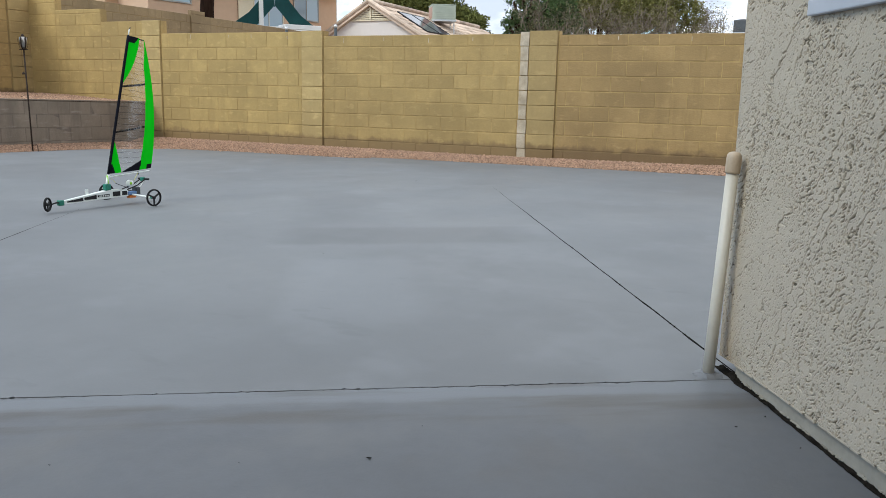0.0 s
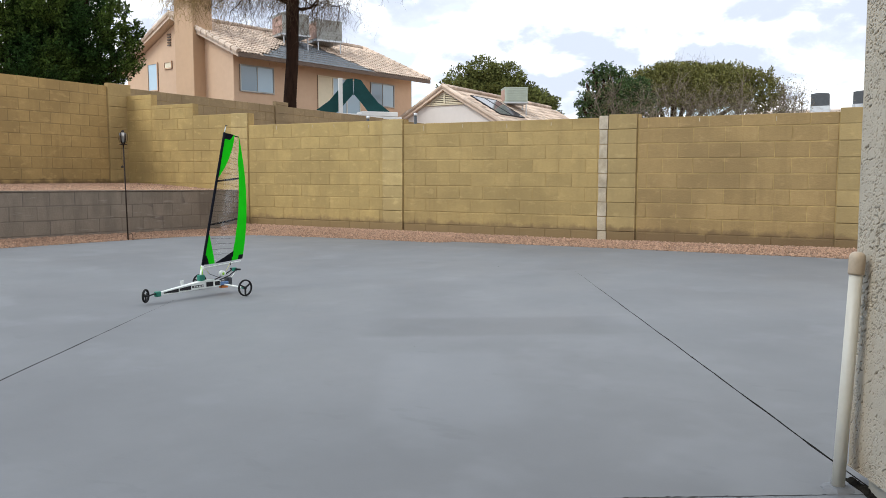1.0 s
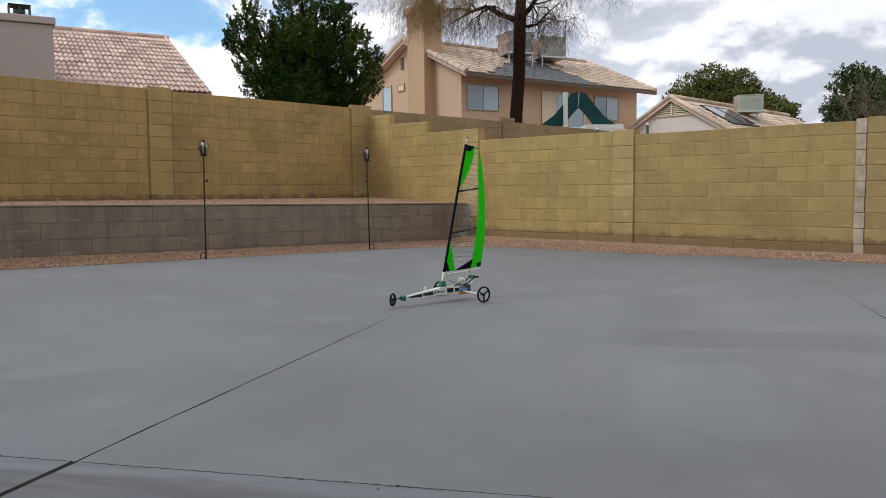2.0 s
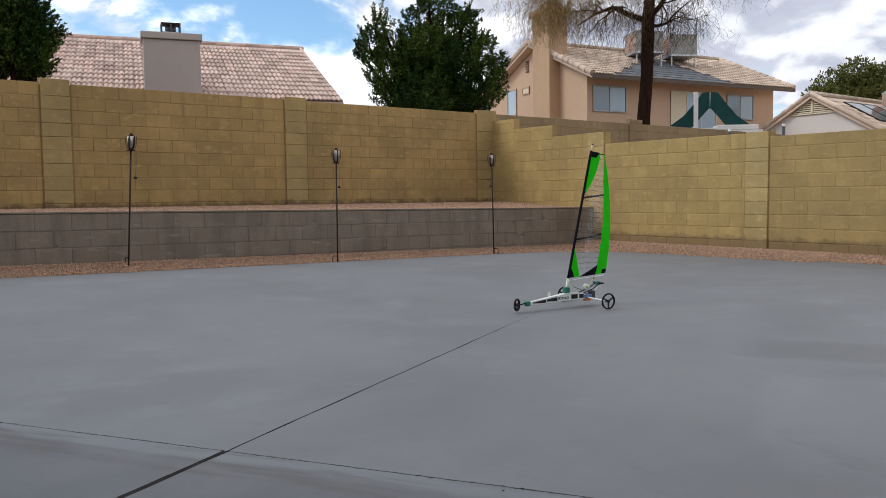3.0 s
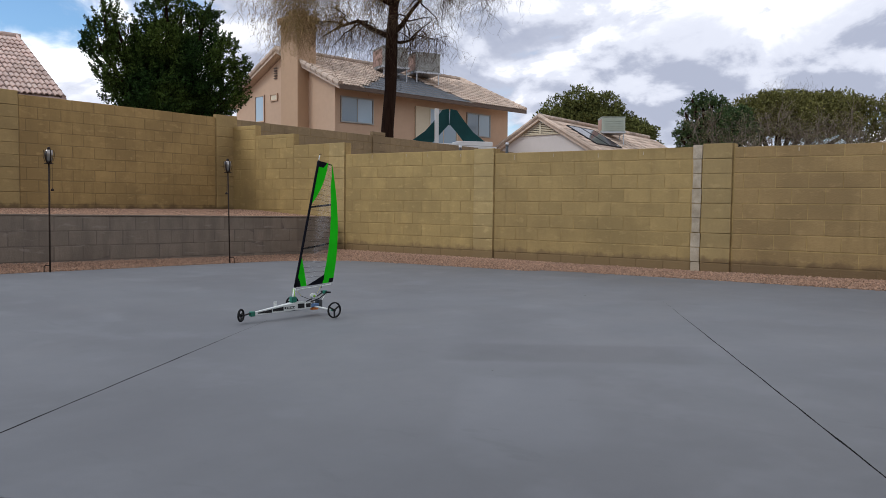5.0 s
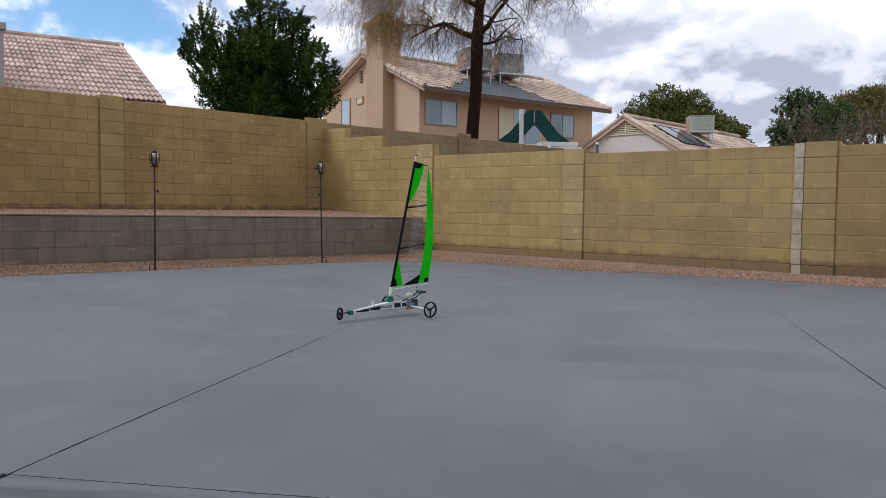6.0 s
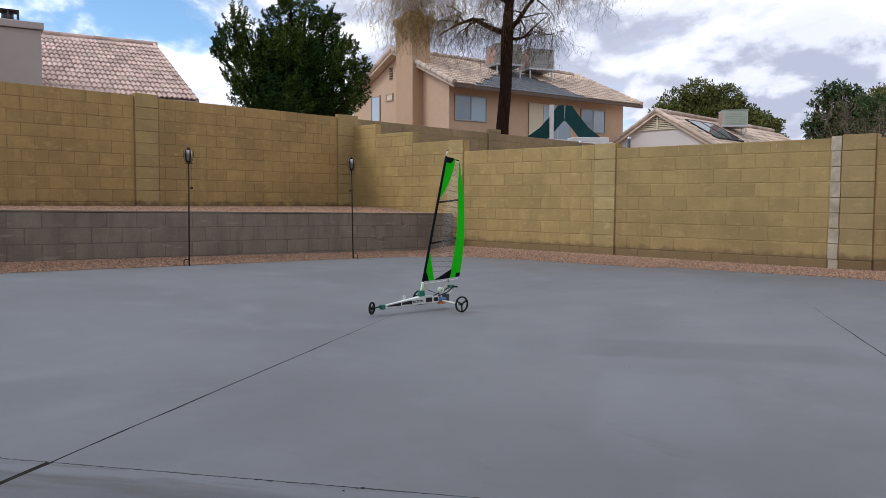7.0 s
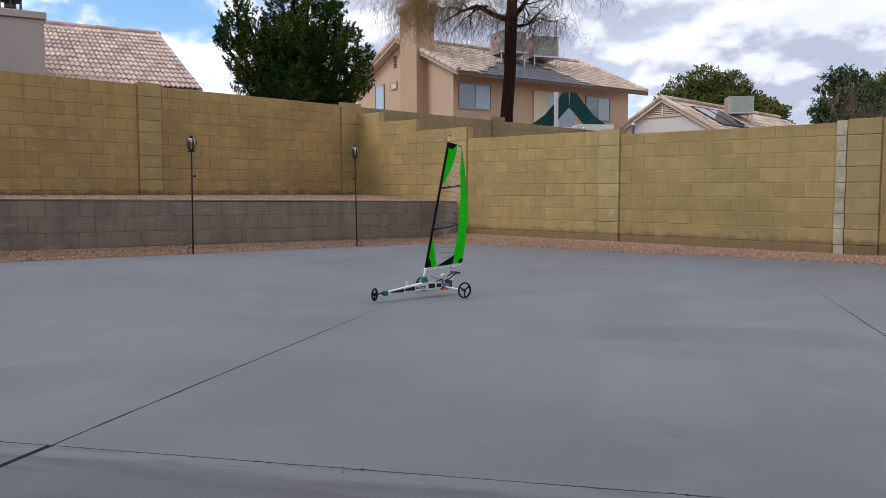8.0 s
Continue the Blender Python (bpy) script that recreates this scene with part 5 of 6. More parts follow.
part("post", box(-0.035, 0.035, 0.12, 0.149, CZ - 0.688, CZ - 0.2), M_TRIM_CREAM, gv)


def on_right_slope(a, b, off=0.0):
    """A place on the white house's slope: a metres down from the ridge, b along it."""
    return CM @ Vector((a, b, CZ - CPI * a + off))


slope_turn = Matrix(((0, cs_ ** -1, CPI / cs_, 0), (1, 0, 0, 0), (0, -CPI / cs_, 1 / cs_, 0), (0, 0, 0, 1)))
for k, b in enumerate((1.75, 3.05)):
    p = on_right_slope(1.40, b, 0.12)
    pn = root("solar_panel", "dark glass solar panel tilted above the tile roof", "solar panel", "solar panels on the roof", matrix=Matrix.Translation(p) @ slope_turn)
    part("glass", box(-0.6, 0.6, -0.78, 0.78, 0.0, 0.035), M_SOLAR, pn)
    for x0, x1, y0, y1 in ((-0.63, -0.601, -0.81, 0.81), (0.601, 0.63, -0.81, 0.81), (-0.6, 0.6, -0.81, -0.781), (-0.6, 0.6, 0.781, 0.81)):
        part("frame", box(x0, x1, y0, y1, -0.01, 0.045), M_BLACK, pn)
    for x0 in (-0.5, 0.5):
        part("strut", box(x0 - 0.02, x0 + 0.02, -0.7, 0.7, -0.16, -0.011), M_BLACK, pn)
p = on_right_slope(1.05, 4.9, 0.02)
cooler(p.x, p.y, p.z, 1.05, 1.0, 0.62, 35, M_COOLER_GREEN, "pale green evaporative cooler on a roof stand")
p = on_right_slope(2.3, 4.4, 0.02)
bm = box(-1.4, 1.4, -1.2, 1.2, 0, 0.03)
part("roofing_patch", bm, M_SHINGLE, white_house, "dark grey roofing sheet", matrix=CM.inverted() @ Matrix.Translation(p) @ slope_turn)

# low roof far to the right with two condensers
DM = frame_of(FAR_ROOF[0], FAR_ROOF[1], 0, 1.0, 0.12)
far_house = root("far_house", "low far house with a pale flat-pitched roof", "house", matrix=DM)
part("wall", box(-4, 10, 0, 7, -0.6, FAR_ROOF[2] - 0.5), M_STUCCO_WHITE, far_house)
bm = bmesh.new()
add_poly(bm, [(-4.5, -0.5, FAR_ROOF[2] - 0.48), (10.5, -0.5, FAR_ROOF[2] - 0.48), (10.5, 3.5, FAR_ROOF[2]), (-4.5, 3.5, FAR_ROOF[2])], (0, 0, -0.15))
add_poly(bm, [(10.5, 7.5, FAR_ROOF[2] - 0.48), (-4.5, 7.5, FAR_ROOF[2] - 0.48), (-4.5, 3.5, FAR_ROOF[2] + 0.001), (10.5, 3.5, FAR_ROOF[2] + 0.001)], (0, 0, -0.15))
part("roof", bm, M_TILE_TAN, far_house)


def condenser(x, y, z):
    c = root("condenser_unit", "dark grey air conditioning condenser on a roof", "air conditioner", "condensers on the far roof", matrix=pose(x, y, z))
    part("cabinet", box(-0.42, 0.42, -0.42, 0.42, 0.04, 0.66, 0.03), M_DARKGREY, c)
    part("fan_grille", lathe([(0.34, 0.661), (0.34, 0.69), (0.30, 0.70), (0.05, 0.70), (0.001, 0.70)], 18), M_BLACK, c)
    part("base", box(-0.45, 0.45, -0.45, 0.45, -0.5, 0.039), M_METAL, c)


for q in CONDENSERS:
    condenser(*q)

# swing-set canopy above the neighbour's wall
TM = frame_of(TENT[0], TENT[1], TENT[2], TENT[3], TENT[4]) @ Matrix.Diagonal((1.16, 1.0, 1.04, 1.0))
canopy = root("play_canopy", "dark green canvas play-set canopy on white posts", "play set", matrix=TM)
bm = bmesh.new()
# two sagging wings fall from a short ridge cloth
for side in (-1, 1):
    rows_ = []
    pts = [(side * 0.02, 0.93), (side * 0.20, 0.90), (side * 0.42, 0.58), (side * 0.68, 0.25), (side * 1.02, -0.02)]
    inn = [(side * 0.0, 0.44), (side * 0.02, 0.46), (side * 0.22, 0.22), (side * 0.38, 0.0), (side * 0.5, -0.1)]
    for (xa, za), (xb, zb) in zip(pts, inn):
        rows_.append([bm.verts.new((xa, 0.0, za)), bm.verts.new(((xa + xb) / 2, 0.02, (za + zb) / 2 - 0.01)), bm.verts.new((xb, 0.03, zb))])
    for a, b in zip(rows_, rows_[1:]):
        for k in range(2):
            bm.faces.new((a[k], b[k], b[k + 1], a[k + 1]))
bmesh.ops.solidify(bm, geom=bm.faces[:], thickness=0.012)
part("canvas", bm, M_TENT, canopy)
part("post", box(-0.42, -0.32, -0.08, 0.02, -2.6, 0.92, 0.01), M_TRIM_WHITE, canopy)
part("rail", box(-0.55, 0.25, -0.1, -0.03, -0.22, -0.1, 0.01), M_TRIM_WHITE, canopy)
part("platform", box(0.2, 1.2, -0.12, 0.5, -0.16, -0.02, 0.02), M_TRIM_WHITE, canopy, "white moulded plastic platform")
part("slide_lip", box(0.3, 1.3, -0.16, -0.121, -0.28, -0.17, 0.015), M_TRIM_WHITE, canopy)
for lx in (0.3, 1.1):
    part("post", box(lx - 0.05, lx + 0.05, 0.3, 0.4, -2.6, -0.161, 0.01), M_TRIM_WHITE, canopy)

# stub posts behind the back wall
for x, top in ((-4.11, 1.96), (-3.18, 1.97)):
    fp = root("fence_post", "short galvanized steel post standing behind the block wall", "post", "stub posts behind the wall", matrix=pose(x, 8.24, 0))
    part("tube", tube([(0, 0, -0.3), (0, 0, top)], 0.024, 14), M_DARKGREY, fp, smooth=True)
    part("collar", lathe([(0.026, top - 0.05), (0.028, top - 0.03), (0.027, top - 0.001), (0.001, top + 0.004)], 14), M_METAL, fp, smooth=True)


# ---- trees ----
def leaf_mass(name, sprigs, leaves, length, leaf, mat, seed, parent, spread=0.16):
    """Sprigs of small folded leaves: sprigs are (place, direction) pairs."""
    r_ = np.random.default_rng(seed)
    n = len(sprigs)
    base = np.array([p for p, _ in sprigs], float)
    way = np.array([d for _, d in sprigs], float)
    way /= np.linalg.norm(way, axis=1, keepdims=True) + 1e-9
    t = r_.uniform(0, 1, (n, leaves))
    cen = base[:, None] + way[:, None] * (t * length * r_.uniform(0.6, 1.2, (n, 1)))[..., None] + r_.normal(0, spread * length, (n, leaves, 3)) * (1.1 - t)[..., None]
    out = r_.normal(0, 1, (n, leaves, 3)) + 1.3 * way[:, None]
    out /= np.linalg.norm(out, axis=-1, keepdims=True)
    side = np.cross(out, r_.normal(0, 1, (n, leaves, 3)))
    side /= np.linalg.norm(side, axis=-1, keepdims=True) + 1e-9
    sz = leaf * r_.uniform(0.6, 1.3, (n, leaves, 1))
    v = np.stack([cen, cen + out * sz * 0.5 + side * sz * 0.28, cen + out * sz, cen + out * sz * 0.5 - side * sz * 0.28], 2)
    m = n * leaves
    me = bpy.data.meshes.new(name)
    me.from_pydata(v.reshape(-1, 3).tolist(), [], np.arange(4 * m).reshape(-1, 4).tolist())
    me.materials.append(mat)
    ob = new(name, me)
    ob.parent = parent
    return tagged(ob, kind="stuff")


def lobed_sprigs(lobes, count, seed, up=0.8, shell=0.75, lean=0.0):
    """Sprigs over ellipsoid lobes ((x, y, z), (rx, ry, rz)), most of them near the surface."""
    r_ = random.Random(seed)
    vol = [a[0] * a[1] * a[2] for _, a in lobes]
    out = []
    for (c, a), w in zip(lobes, vol):
        for _ in range(max(20, int(count * w / sum(vol)))):
            d = Vector((r_.gauss(0, 1), r_.gauss(0, 1), r_.gauss(0, 1))).normalized()
            k = (r_.uniform(shell, 1.0) if r_.random() < 0.75 else r_.uniform(0.2, 1.0)) * (1 + 0.3 * noise.noise(d * 2.6 + Vector(c)))
            p = Vector(c) + Vector((d.x * a[0] * k, d.y * a[1] * k, d.z * a[2] * k))
            out.append((p, Vector((d.x, d.y, d.z * 0.6 + up)) + VR * lean))
    return out


VR, VA = Vector((0.606, 0.795, 0)), Vector((-0.795, 0.606, 0))


def lobes_at(centre, scale, rows, depth=0.8):
    """Lobes laid out in the upright plane across the yard: (right, up, width, height) in steps of scale."""
    out = []
    for i, (a, b, w, h) in enumerate(rows):
        c = Vector(centre) + VR * (a * scale) + Vector((0, 0, b * scale)) + VA * (0.35 * scale * w * math.sin(i * 2.1))
        out.append((c, (w * scale, w * scale * depth, h * scale)))
    return out


def leafy_tree(name, label, foot, lobes, count, leaves, length, leaf, mat, seed, trunk=0.14, up=0.8, lean=0.0, spread=0.16):
    t = root(name, label, "tree", matrix=Matrix.Identity(4))
    f = Vector(foot)
    bm = bmesh.new()
    mid = sum((c for c, _ in lobes), Vector()) / len(lobes)
    fork = f.lerp(Vector((mid.x, mid.y, f.z)), 0.3) + Vector((0, 0, max(1.2, (mid.z - f.z) * 0.45)))
    add_tube(bm, [f - Vector((0, 0, 0.2)), f.lerp(fork, 0.5) + Vector((0.05, 0.04, 0)), fork], [trunk * 1.2, trunk, trunk * 0.85], 9)
    for c, a in lobes:
        add_tube(bm, [fork, fork.lerp(c, 0.5) + Vector((0, 0, 0.15)), c, c + Vector((0, 0, a[2] * 0.6))], [trunk * 0.7, trunk * 0.45, trunk * 0.22, 0.01], 6)
    part("trunk", bm, M_BARK, t, smooth=True)
    leaf_mass("crown", lobed_sprigs(lobes, count, seed, up, lean=lean), leaves, length, leaf, mat, seed, t, spread)
    return t


FS = 19.0 / 1429
lobes = lobes_at((-11.82, 8.03, 3.02), FS, [(-104, 148, 13, 34), (-90, 152, 11, 36), (-114, 114, 22, 30), (-124, 102, 14, 16), (-82, 104, 30, 36), (-96, 62, 24, 40), (-72, 38, 30, 38), (-80, 18, 26, 20), (-8, 190, 24, 32), (-26, 158, 26, 32), (-48, 128, 22, 28), (16, 168, 20, 32), (46, 148, 26, 26), (54, 170, 12, 11), (80, 104, 28, 34), (108, 82, 16, 15), (96, 58, 24, 26), (86, 30, 30, 26), (-4, 108, 52, 46), (-36, 78, 46, 50), (40, 80, 44, 46), (0, 36, 66, 40), (40, 10, 56, 24), (-24, 6, 60, 22)], 1.0)
leafy_tree("ficus_tree", "dense dark green ficus tree with upright sprigs behind the block wall", (-11.82, 8.03, -0.2), [(c - Vector((0, 0, 0.13)), tuple(0.76 * q for q in a)) for c, a in lobes], 2100, 60, 0.34, 0.056, M_LEAF, 21, up=1.0, lean=0.25, spread=0.13)
lobes = lobes_at((-12.1, -0.65, 3.0), 14.0 / 1429, [(-26, 128, 54, 58), (12, 95, 40, 46), (-76, 100, 70, 80), (-6, 45, 56, 50), (30, 84, 24, 30), (28, 40, 26, 34), (-96, 40, 80, 60)])
leafy_tree("ficus_tree", "dense dark green ficus tree beside a pink tile roof", (-12.1, -0.65, -0.2), [(c, tuple(0.86 * q for q in a)) for c, a in lobes], 1500, 54, 0.34, 0.056, M_LEAF, 22, up=1.0, lean=0.3, spread=0.13)


def far_tree(name, label, rows, centre, scale, mat, count, leaf, seed, up=0.4, spread=0.16, sprig=0.3):
    return leafy_tree(name, label, (centre[0], centre[1], -0.2), lobes_at(centre, scale, rows), count, 16, sprig, leaf, mat, seed, 0.2, up, spread=spread)


FR = 46.0 / 1429
far_tree("shade_tree", "rounded olive green shade tree behind a tile roof", [(-72, 40, 20, 16), (-50, 60, 22, 19), (-15, 74, 25, 21), (35, 68, 27, 20), (66, 48, 22, 21), (95, 34, 18, 15), (116, 18, 16, 13), (0, 36, 66, 34), (60, 18, 56, 22), (134, 2, 12, 8)], SHADE_TREE, FR, M_LEAF2, 3600, 0.14, 31, 0.5, spread=0.35, sprig=0.36)
FQ = 25.0 / 1429
far_tree("citrus_tree", "bright green leafy tree with open sprigs beyond the wall", [(-42, 98, 7, 8), (-54, 73, 8, 7), (-36, 82, 8, 9), (-60, 47, 9, 9), (-64, 33, 8, 8), (-50, 40, 12, 13), (-12, 104, 6, 10), (-1, 94, 7, 8), (-22, 91, 8, 8), (-20, 75, 13, 11), (16, 96, 6, 8), (10, 82, 12, 9), (26, 82, 12, 9), (-30, 54, 18, 15), (0, 58, 24, 17), (36, 66, 20, 18), (-40, 20, 20, 17), (0, 30, 30, 20), (40, 36, 28, 22), (62, 70, 20, 17), (70, 36, 22, 24)], CITRUS, FQ, M_LEAF4, 1700, 0.075, 32, 0.5, spread=0.3, sprig=0.15)
olive_tree = far_tree("olive_tree", "olive green leafy tree above the wall", [(-60, 82, 24, 20), (-28, 92, 28, 18), (16, 102, 36, 18), (60, 100, 38, 18), (112, 100, 48, 22), (0, 78, 66, 36), (90, 78, 80, 40), (164, 96, 46, 34), (200, 74, 46, 40)], OLIVE, FQ * 1.1, M_LEAF5, 4600, 0.085, 33, 0.7, spread=0.3, sprig=0.26)


def twig_mass(name, starts, mat, parent, seed, sides=3, steps=5, thick=0.007, droop=1.0, side_twigs=2, curl=0.16):
    """Fine hanging twigs from (place, direction, length) starts, with shorter ones off their sides."""
    r_ = random.Random(seed)
    bm_v, bm_f = [], []

    def strand(p, d, length, rad, n):
        p, d = Vector(p), Vector(d).normalized()
        pts = [p.copy()]
        for k in range(n):
            d = (d + Vector((r_.gauss(0, curl), r_.gauss(0, curl), -0.38 * droop + r_.gauss(0, curl * 0.6)))).normalized()
            p = p + d * (length / n)
            pts.append(p.copy())
        o = len(bm_v)
        for k, q in enumerate(pts):
            rr = rad * (1 - 0.7 * k / n)
            for a in range(sides):
                an = 2 * math.pi * a / sides
                bm_v.append((q.x + rr * math.cos(an), q.y + rr * math.sin(an), q.z + 0.3 * rr * math.sin(2 * an)))
        for k in range(n):
            for a in range(sides):
                bm_f.append((o + k * sides + a, o + k * sides + (a + 1) % sides, o + (k + 1) * sides + (a + 1) % sides, o + (k + 1) * sides + a))
        return pts

    for p, d, length in starts:
        pts = strand(p, d, length, thick, steps)
        for _ in range(side_twigs):
            q = r_.choice(pts[1:])
            strand(q, (r_.gauss(0, 1), r_.gauss(0, 1), r_.gauss(-0.2, 0.6)), length * r_.uniform(0.2, 0.45), thick * 0.6, 3)
    me = bpy.data.meshes.new(name)
    me.from_pydata(bm_v, [], bm_f)
    me.materials.append(mat)
    ob = new(name, me)
    ob.parent = parent
    return tagged(ob, kind="stuff")


def weeping_tree(foot):
    """A nearly bare desert tree: leaning dark trunk, crooked limbs, hanging curly twigs."""
    r_ = random.Random(12)
    t = root("mesquite_tree", "nearly bare mesquite tree with a dark trunk and hanging tan twigs", "tree", matrix=Matrix.Identity(4))
    f = Vector(foot)
    up_ = Vector((0, 0, 1))
    fork = f + VR * 0.12 + up_ * 5.85
    top = fork + VR * 0.35 + up_ * 2.8
    bm = bmesh.new()
    add_tube(bm, [f - up_ * 0.3, f + VR * -0.02 + up_ * 1.5, f + up_ * 3.3, f + VR * 0.09 + up_ * 4.4, fork, fork.lerp(top, 0.3) - VR * 0.05, fork.lerp(top, 0.6) + VR * 0.1, top], [0.27, 0.20, 0.175, 0.165, 0.17, 0.125, 0.09, 0.04], 12)
    part("trunk", bm, M_BARK, t, "rough dark brown trunk", True)
    tips = []
    # where each limb leaves the trunk, and the bends it runs through: (right, away, up) from the fork
    arms = [(0.0, [(-0.5, 0.0, 0.22), (-0.95, 0.1, 0.42), (-1.45, 0.2, 0.30), (-1.8, 0.1, -0.05)], 0.085),
            (0.02, [(0.3, -0.1, 0.35), (0.55, -0.1, 0.75), (1.2, -0.3, 1.5), (2.1, -0.3, 1.7)], 0.08),
            (-0.03, [(0.25, 0.1, -0.12), (0.55, 0.1, -0.02), (0.8, 0.2, 0.25), (1.2, 0.3, 0.6)], 0.05),
            (0.3, [(-0.5, 0.4, 1.3), (-1.2, 0.8, 2.0), (-2.2, 0.9, 2.2), (-3.3, 0.7, 1.9)], 0.08),
            (0.3, [(-0.4, -0.5, 1.4), (-1.3, -1.0, 2.1), (-2.4, -1.1, 2.0), (-3.5, -0.8, 1.4)], 0.08),
            (0.4, [(0.8, 0.4, 1.6), (1.6, 0.7, 2.0), (2.5, 0.8, 1.9), (3.2, 0.7, 1.5)], 0.075),
            (0.5, [(0.7, -0.6, 1.9), (1.3, -1.2, 2.3), (2.2, -1.3, 2.0), (2.9, -1.1, 1.5)], 0.07),
            (0.6, [(0.2, 0.9, 2.2), (0.4, 1.7, 2.5), (0.3, 2.4, 2.3), (0.5, 3.0, 1.9)], 0.065),
            (0.6, [(0.1, -0.9, 2.2), (-0.2, -1.7, 2.4), (0.1, -2.4, 2.0), (0.0, -2.9, 1.5)], 0.065),
            (0.8, [(-0.3, 0.3, 2.9), (-0.9, 0.5, 3.3), (-1.7, 0.2, 3.2), (-2.4, -0.1, 2.6)], 0.05)]
    for k0, bends, rad in arms:
        pts = [fork.lerp(top, k0)] + [fork + VR * a + VA * b + up_ * h + Vector((r_.gauss(0, 0.06), r_.gauss(0, 0.06), r_.gauss(0, 0.05))) for a, b, h in bends]
        bm = bmesh.new()
        add_tube(bm, pts, [rad, rad * 0.85, rad * 0.65, rad * 0.45, rad * 0.2], 7)
        for _ in range(9):
            k = r_.uniform(0.3, 1.0)
            i = min(3, int(k * 4))
            p = pts[i].lerp(pts[i + 1], k * 4 - i)
            d = Vector((r_.gauss(0, 1), r_.gauss(0, 1), r_.gauss(0.2, 0.4))).normalized()
            run, w = [p], rad * 0.34
            for s in range(5):
                d = (d + Vector((r_.gauss(0, 0.35), r_.gauss(0, 0.35), -0.18 + r_.gauss(0, 0.2)))).normalized()
                run.append(run[-1] + d * r_.uniform(0.14, 0.26))
            add_tube(bm, run, [w * (1 - 0.15 * s) for s in range(6)], 5)
            tips += list(zip(run[1:], run[2:]))
        tips += [(pts[2], pts[3]), (pts[3], pts[4])]
        part("limb", bm, M_BARK, t, smooth=True)
    starts = []
    for _ in range(1500):
        p, q = r_.choice(tips)
        s = p.lerp(q, r_.random())
        d = (q - p).normalized() * 0.6 + Vector((r_.gauss(0, 0.6), r_.gauss(0, 0.6), r_.gauss(-0.1, 0.4)))
        starts.append((s, d, r_.uniform(0.5, 1.7)))
    twig_mass("twig_mass", starts, M_TWIG_DARK, t, 13, thick=0.006, curl=0.62, steps=12, side_twigs=5, droop=0.75)
    # the thickest curtain, still straw coloured with dead leaf, hangs in front of the tan chimney
    starts = []
    for _ in range(480):
        s = fork + VR * r_.gauss(-2.55, 0.50) + VA * r_.gauss(0.2, 0.5) + up_ * r_.uniform(0.0, 1.6)
        starts.append((s, (r_.gauss(0, 0.5), r_.gauss(0, 0.5), -0.2), r_.uniform(0.5, 1.5)))
    for _ in range(300):
        s = fork + VR * r_.gauss(-1.6, 1.0) + VA * r_.gauss(0.1, 0.7) + up_ * r_.uniform(0.3, 1.7)
        starts.append((s, (r_.gauss(0, 0.6), r_.gauss(0, 0.6), -0.1), r_.uniform(0.4, 1.3)))
    twig_mass("twig_mass", starts, M_TWIG, t, 14, thick=0.0055, curl=0.62, steps=11, side_twigs=5, droop=0.8)
    leaf_mass("dry_leaves", [(s, Vector((d[0] * 0.3, d[1] * 0.3, -1.0))) for s, d, _ in starts[::2]], 24, 0.7, 0.034, M_DRYLEAF, 15, t, 0.07)
    return t


weeping_tree((-10.85, 14.35, -0.2))

# grey twiggy shrubs in front of the right-hand trees
r_ = random.Random(40)
shrub = root("bare_shrub", "grey-brown twiggy desert shrub beyond the wall", "shrub", matrix=Matrix.Identity(4))
starts = []
bm = bmesh.new()
for k in range(46):
    c = Vector(SHRUB) + VR * r_.uniform(-2.0, 5.2) + VA * r_.uniform(-0.8, 0.8)
    top = c + Vector((r_.gauss(0, 0.5), r_.gauss(0, 0.5), r_.uniform(3.0, 3.95)))
    add_tube(bm, [c, c.lerp(top, 0.5) + Vector((r_.gauss(0, 0.2), r_.gauss(0, 0.2), 0)), top], [0.03, 0.018, 0.006], 5)
    for _ in range(62):
        p = c.lerp(top, r_.uniform(0.5, 1.0))
        starts.append((p, (r_.gauss(0, 1), r_.gauss(0, 1), r_.gauss(0.5, 0.6)), r_.uniform(0.3, 0.8)))
part("branchwork", bm, M_TWIG_GREY, shrub)
twig_mass("twig_mass", starts, M_TWIG_GREY, shrub, 41, droop=0.2, side_twigs=3, thick=0.0085, curl=0.35)
stray = []
for _ in range(70):
    p = Vector(OLIVE) + VR * (r_.uniform(-25, 110) * FQ) + VA * r_.uniform(-0.6, 0.6) + Vector((0, 0, r_.uniform(105, 122) * FQ * 1.1))
    stray.append((p, (r_.gauss(0, 0.5), r_.gauss(0, 0.5), 1.2), r_.uniform(0.3, 0.75)))
twig_mass("twig_mass", stray, M_TWIG_GREY, olive_tree, 43, droop=-0.1, side_twigs=4, thick=0.0045, curl=0.25)
leaf_mass("leaves", [(Vector(p) + Vector((0, 0, 0.2)), d) for p, d, _ in starts[::2]], 8, 0.5, 0.045, M_LEAF3, 42, shrub, 0.3)


# ---- the land yacht ----
YM = frame_of(YACHT[0], YACHT[1], slab_z(YACHT[0], YACHT[1]) + 0.001, YACHT[2], YACHT[3])
yacht = root("model_land_yacht", "model three-wheeled land yacht with green and clear sail", "model yacht", matrix=YM)
WB, TR, WR, FR_ = 0.76, 0.68, 0.074, 0.058


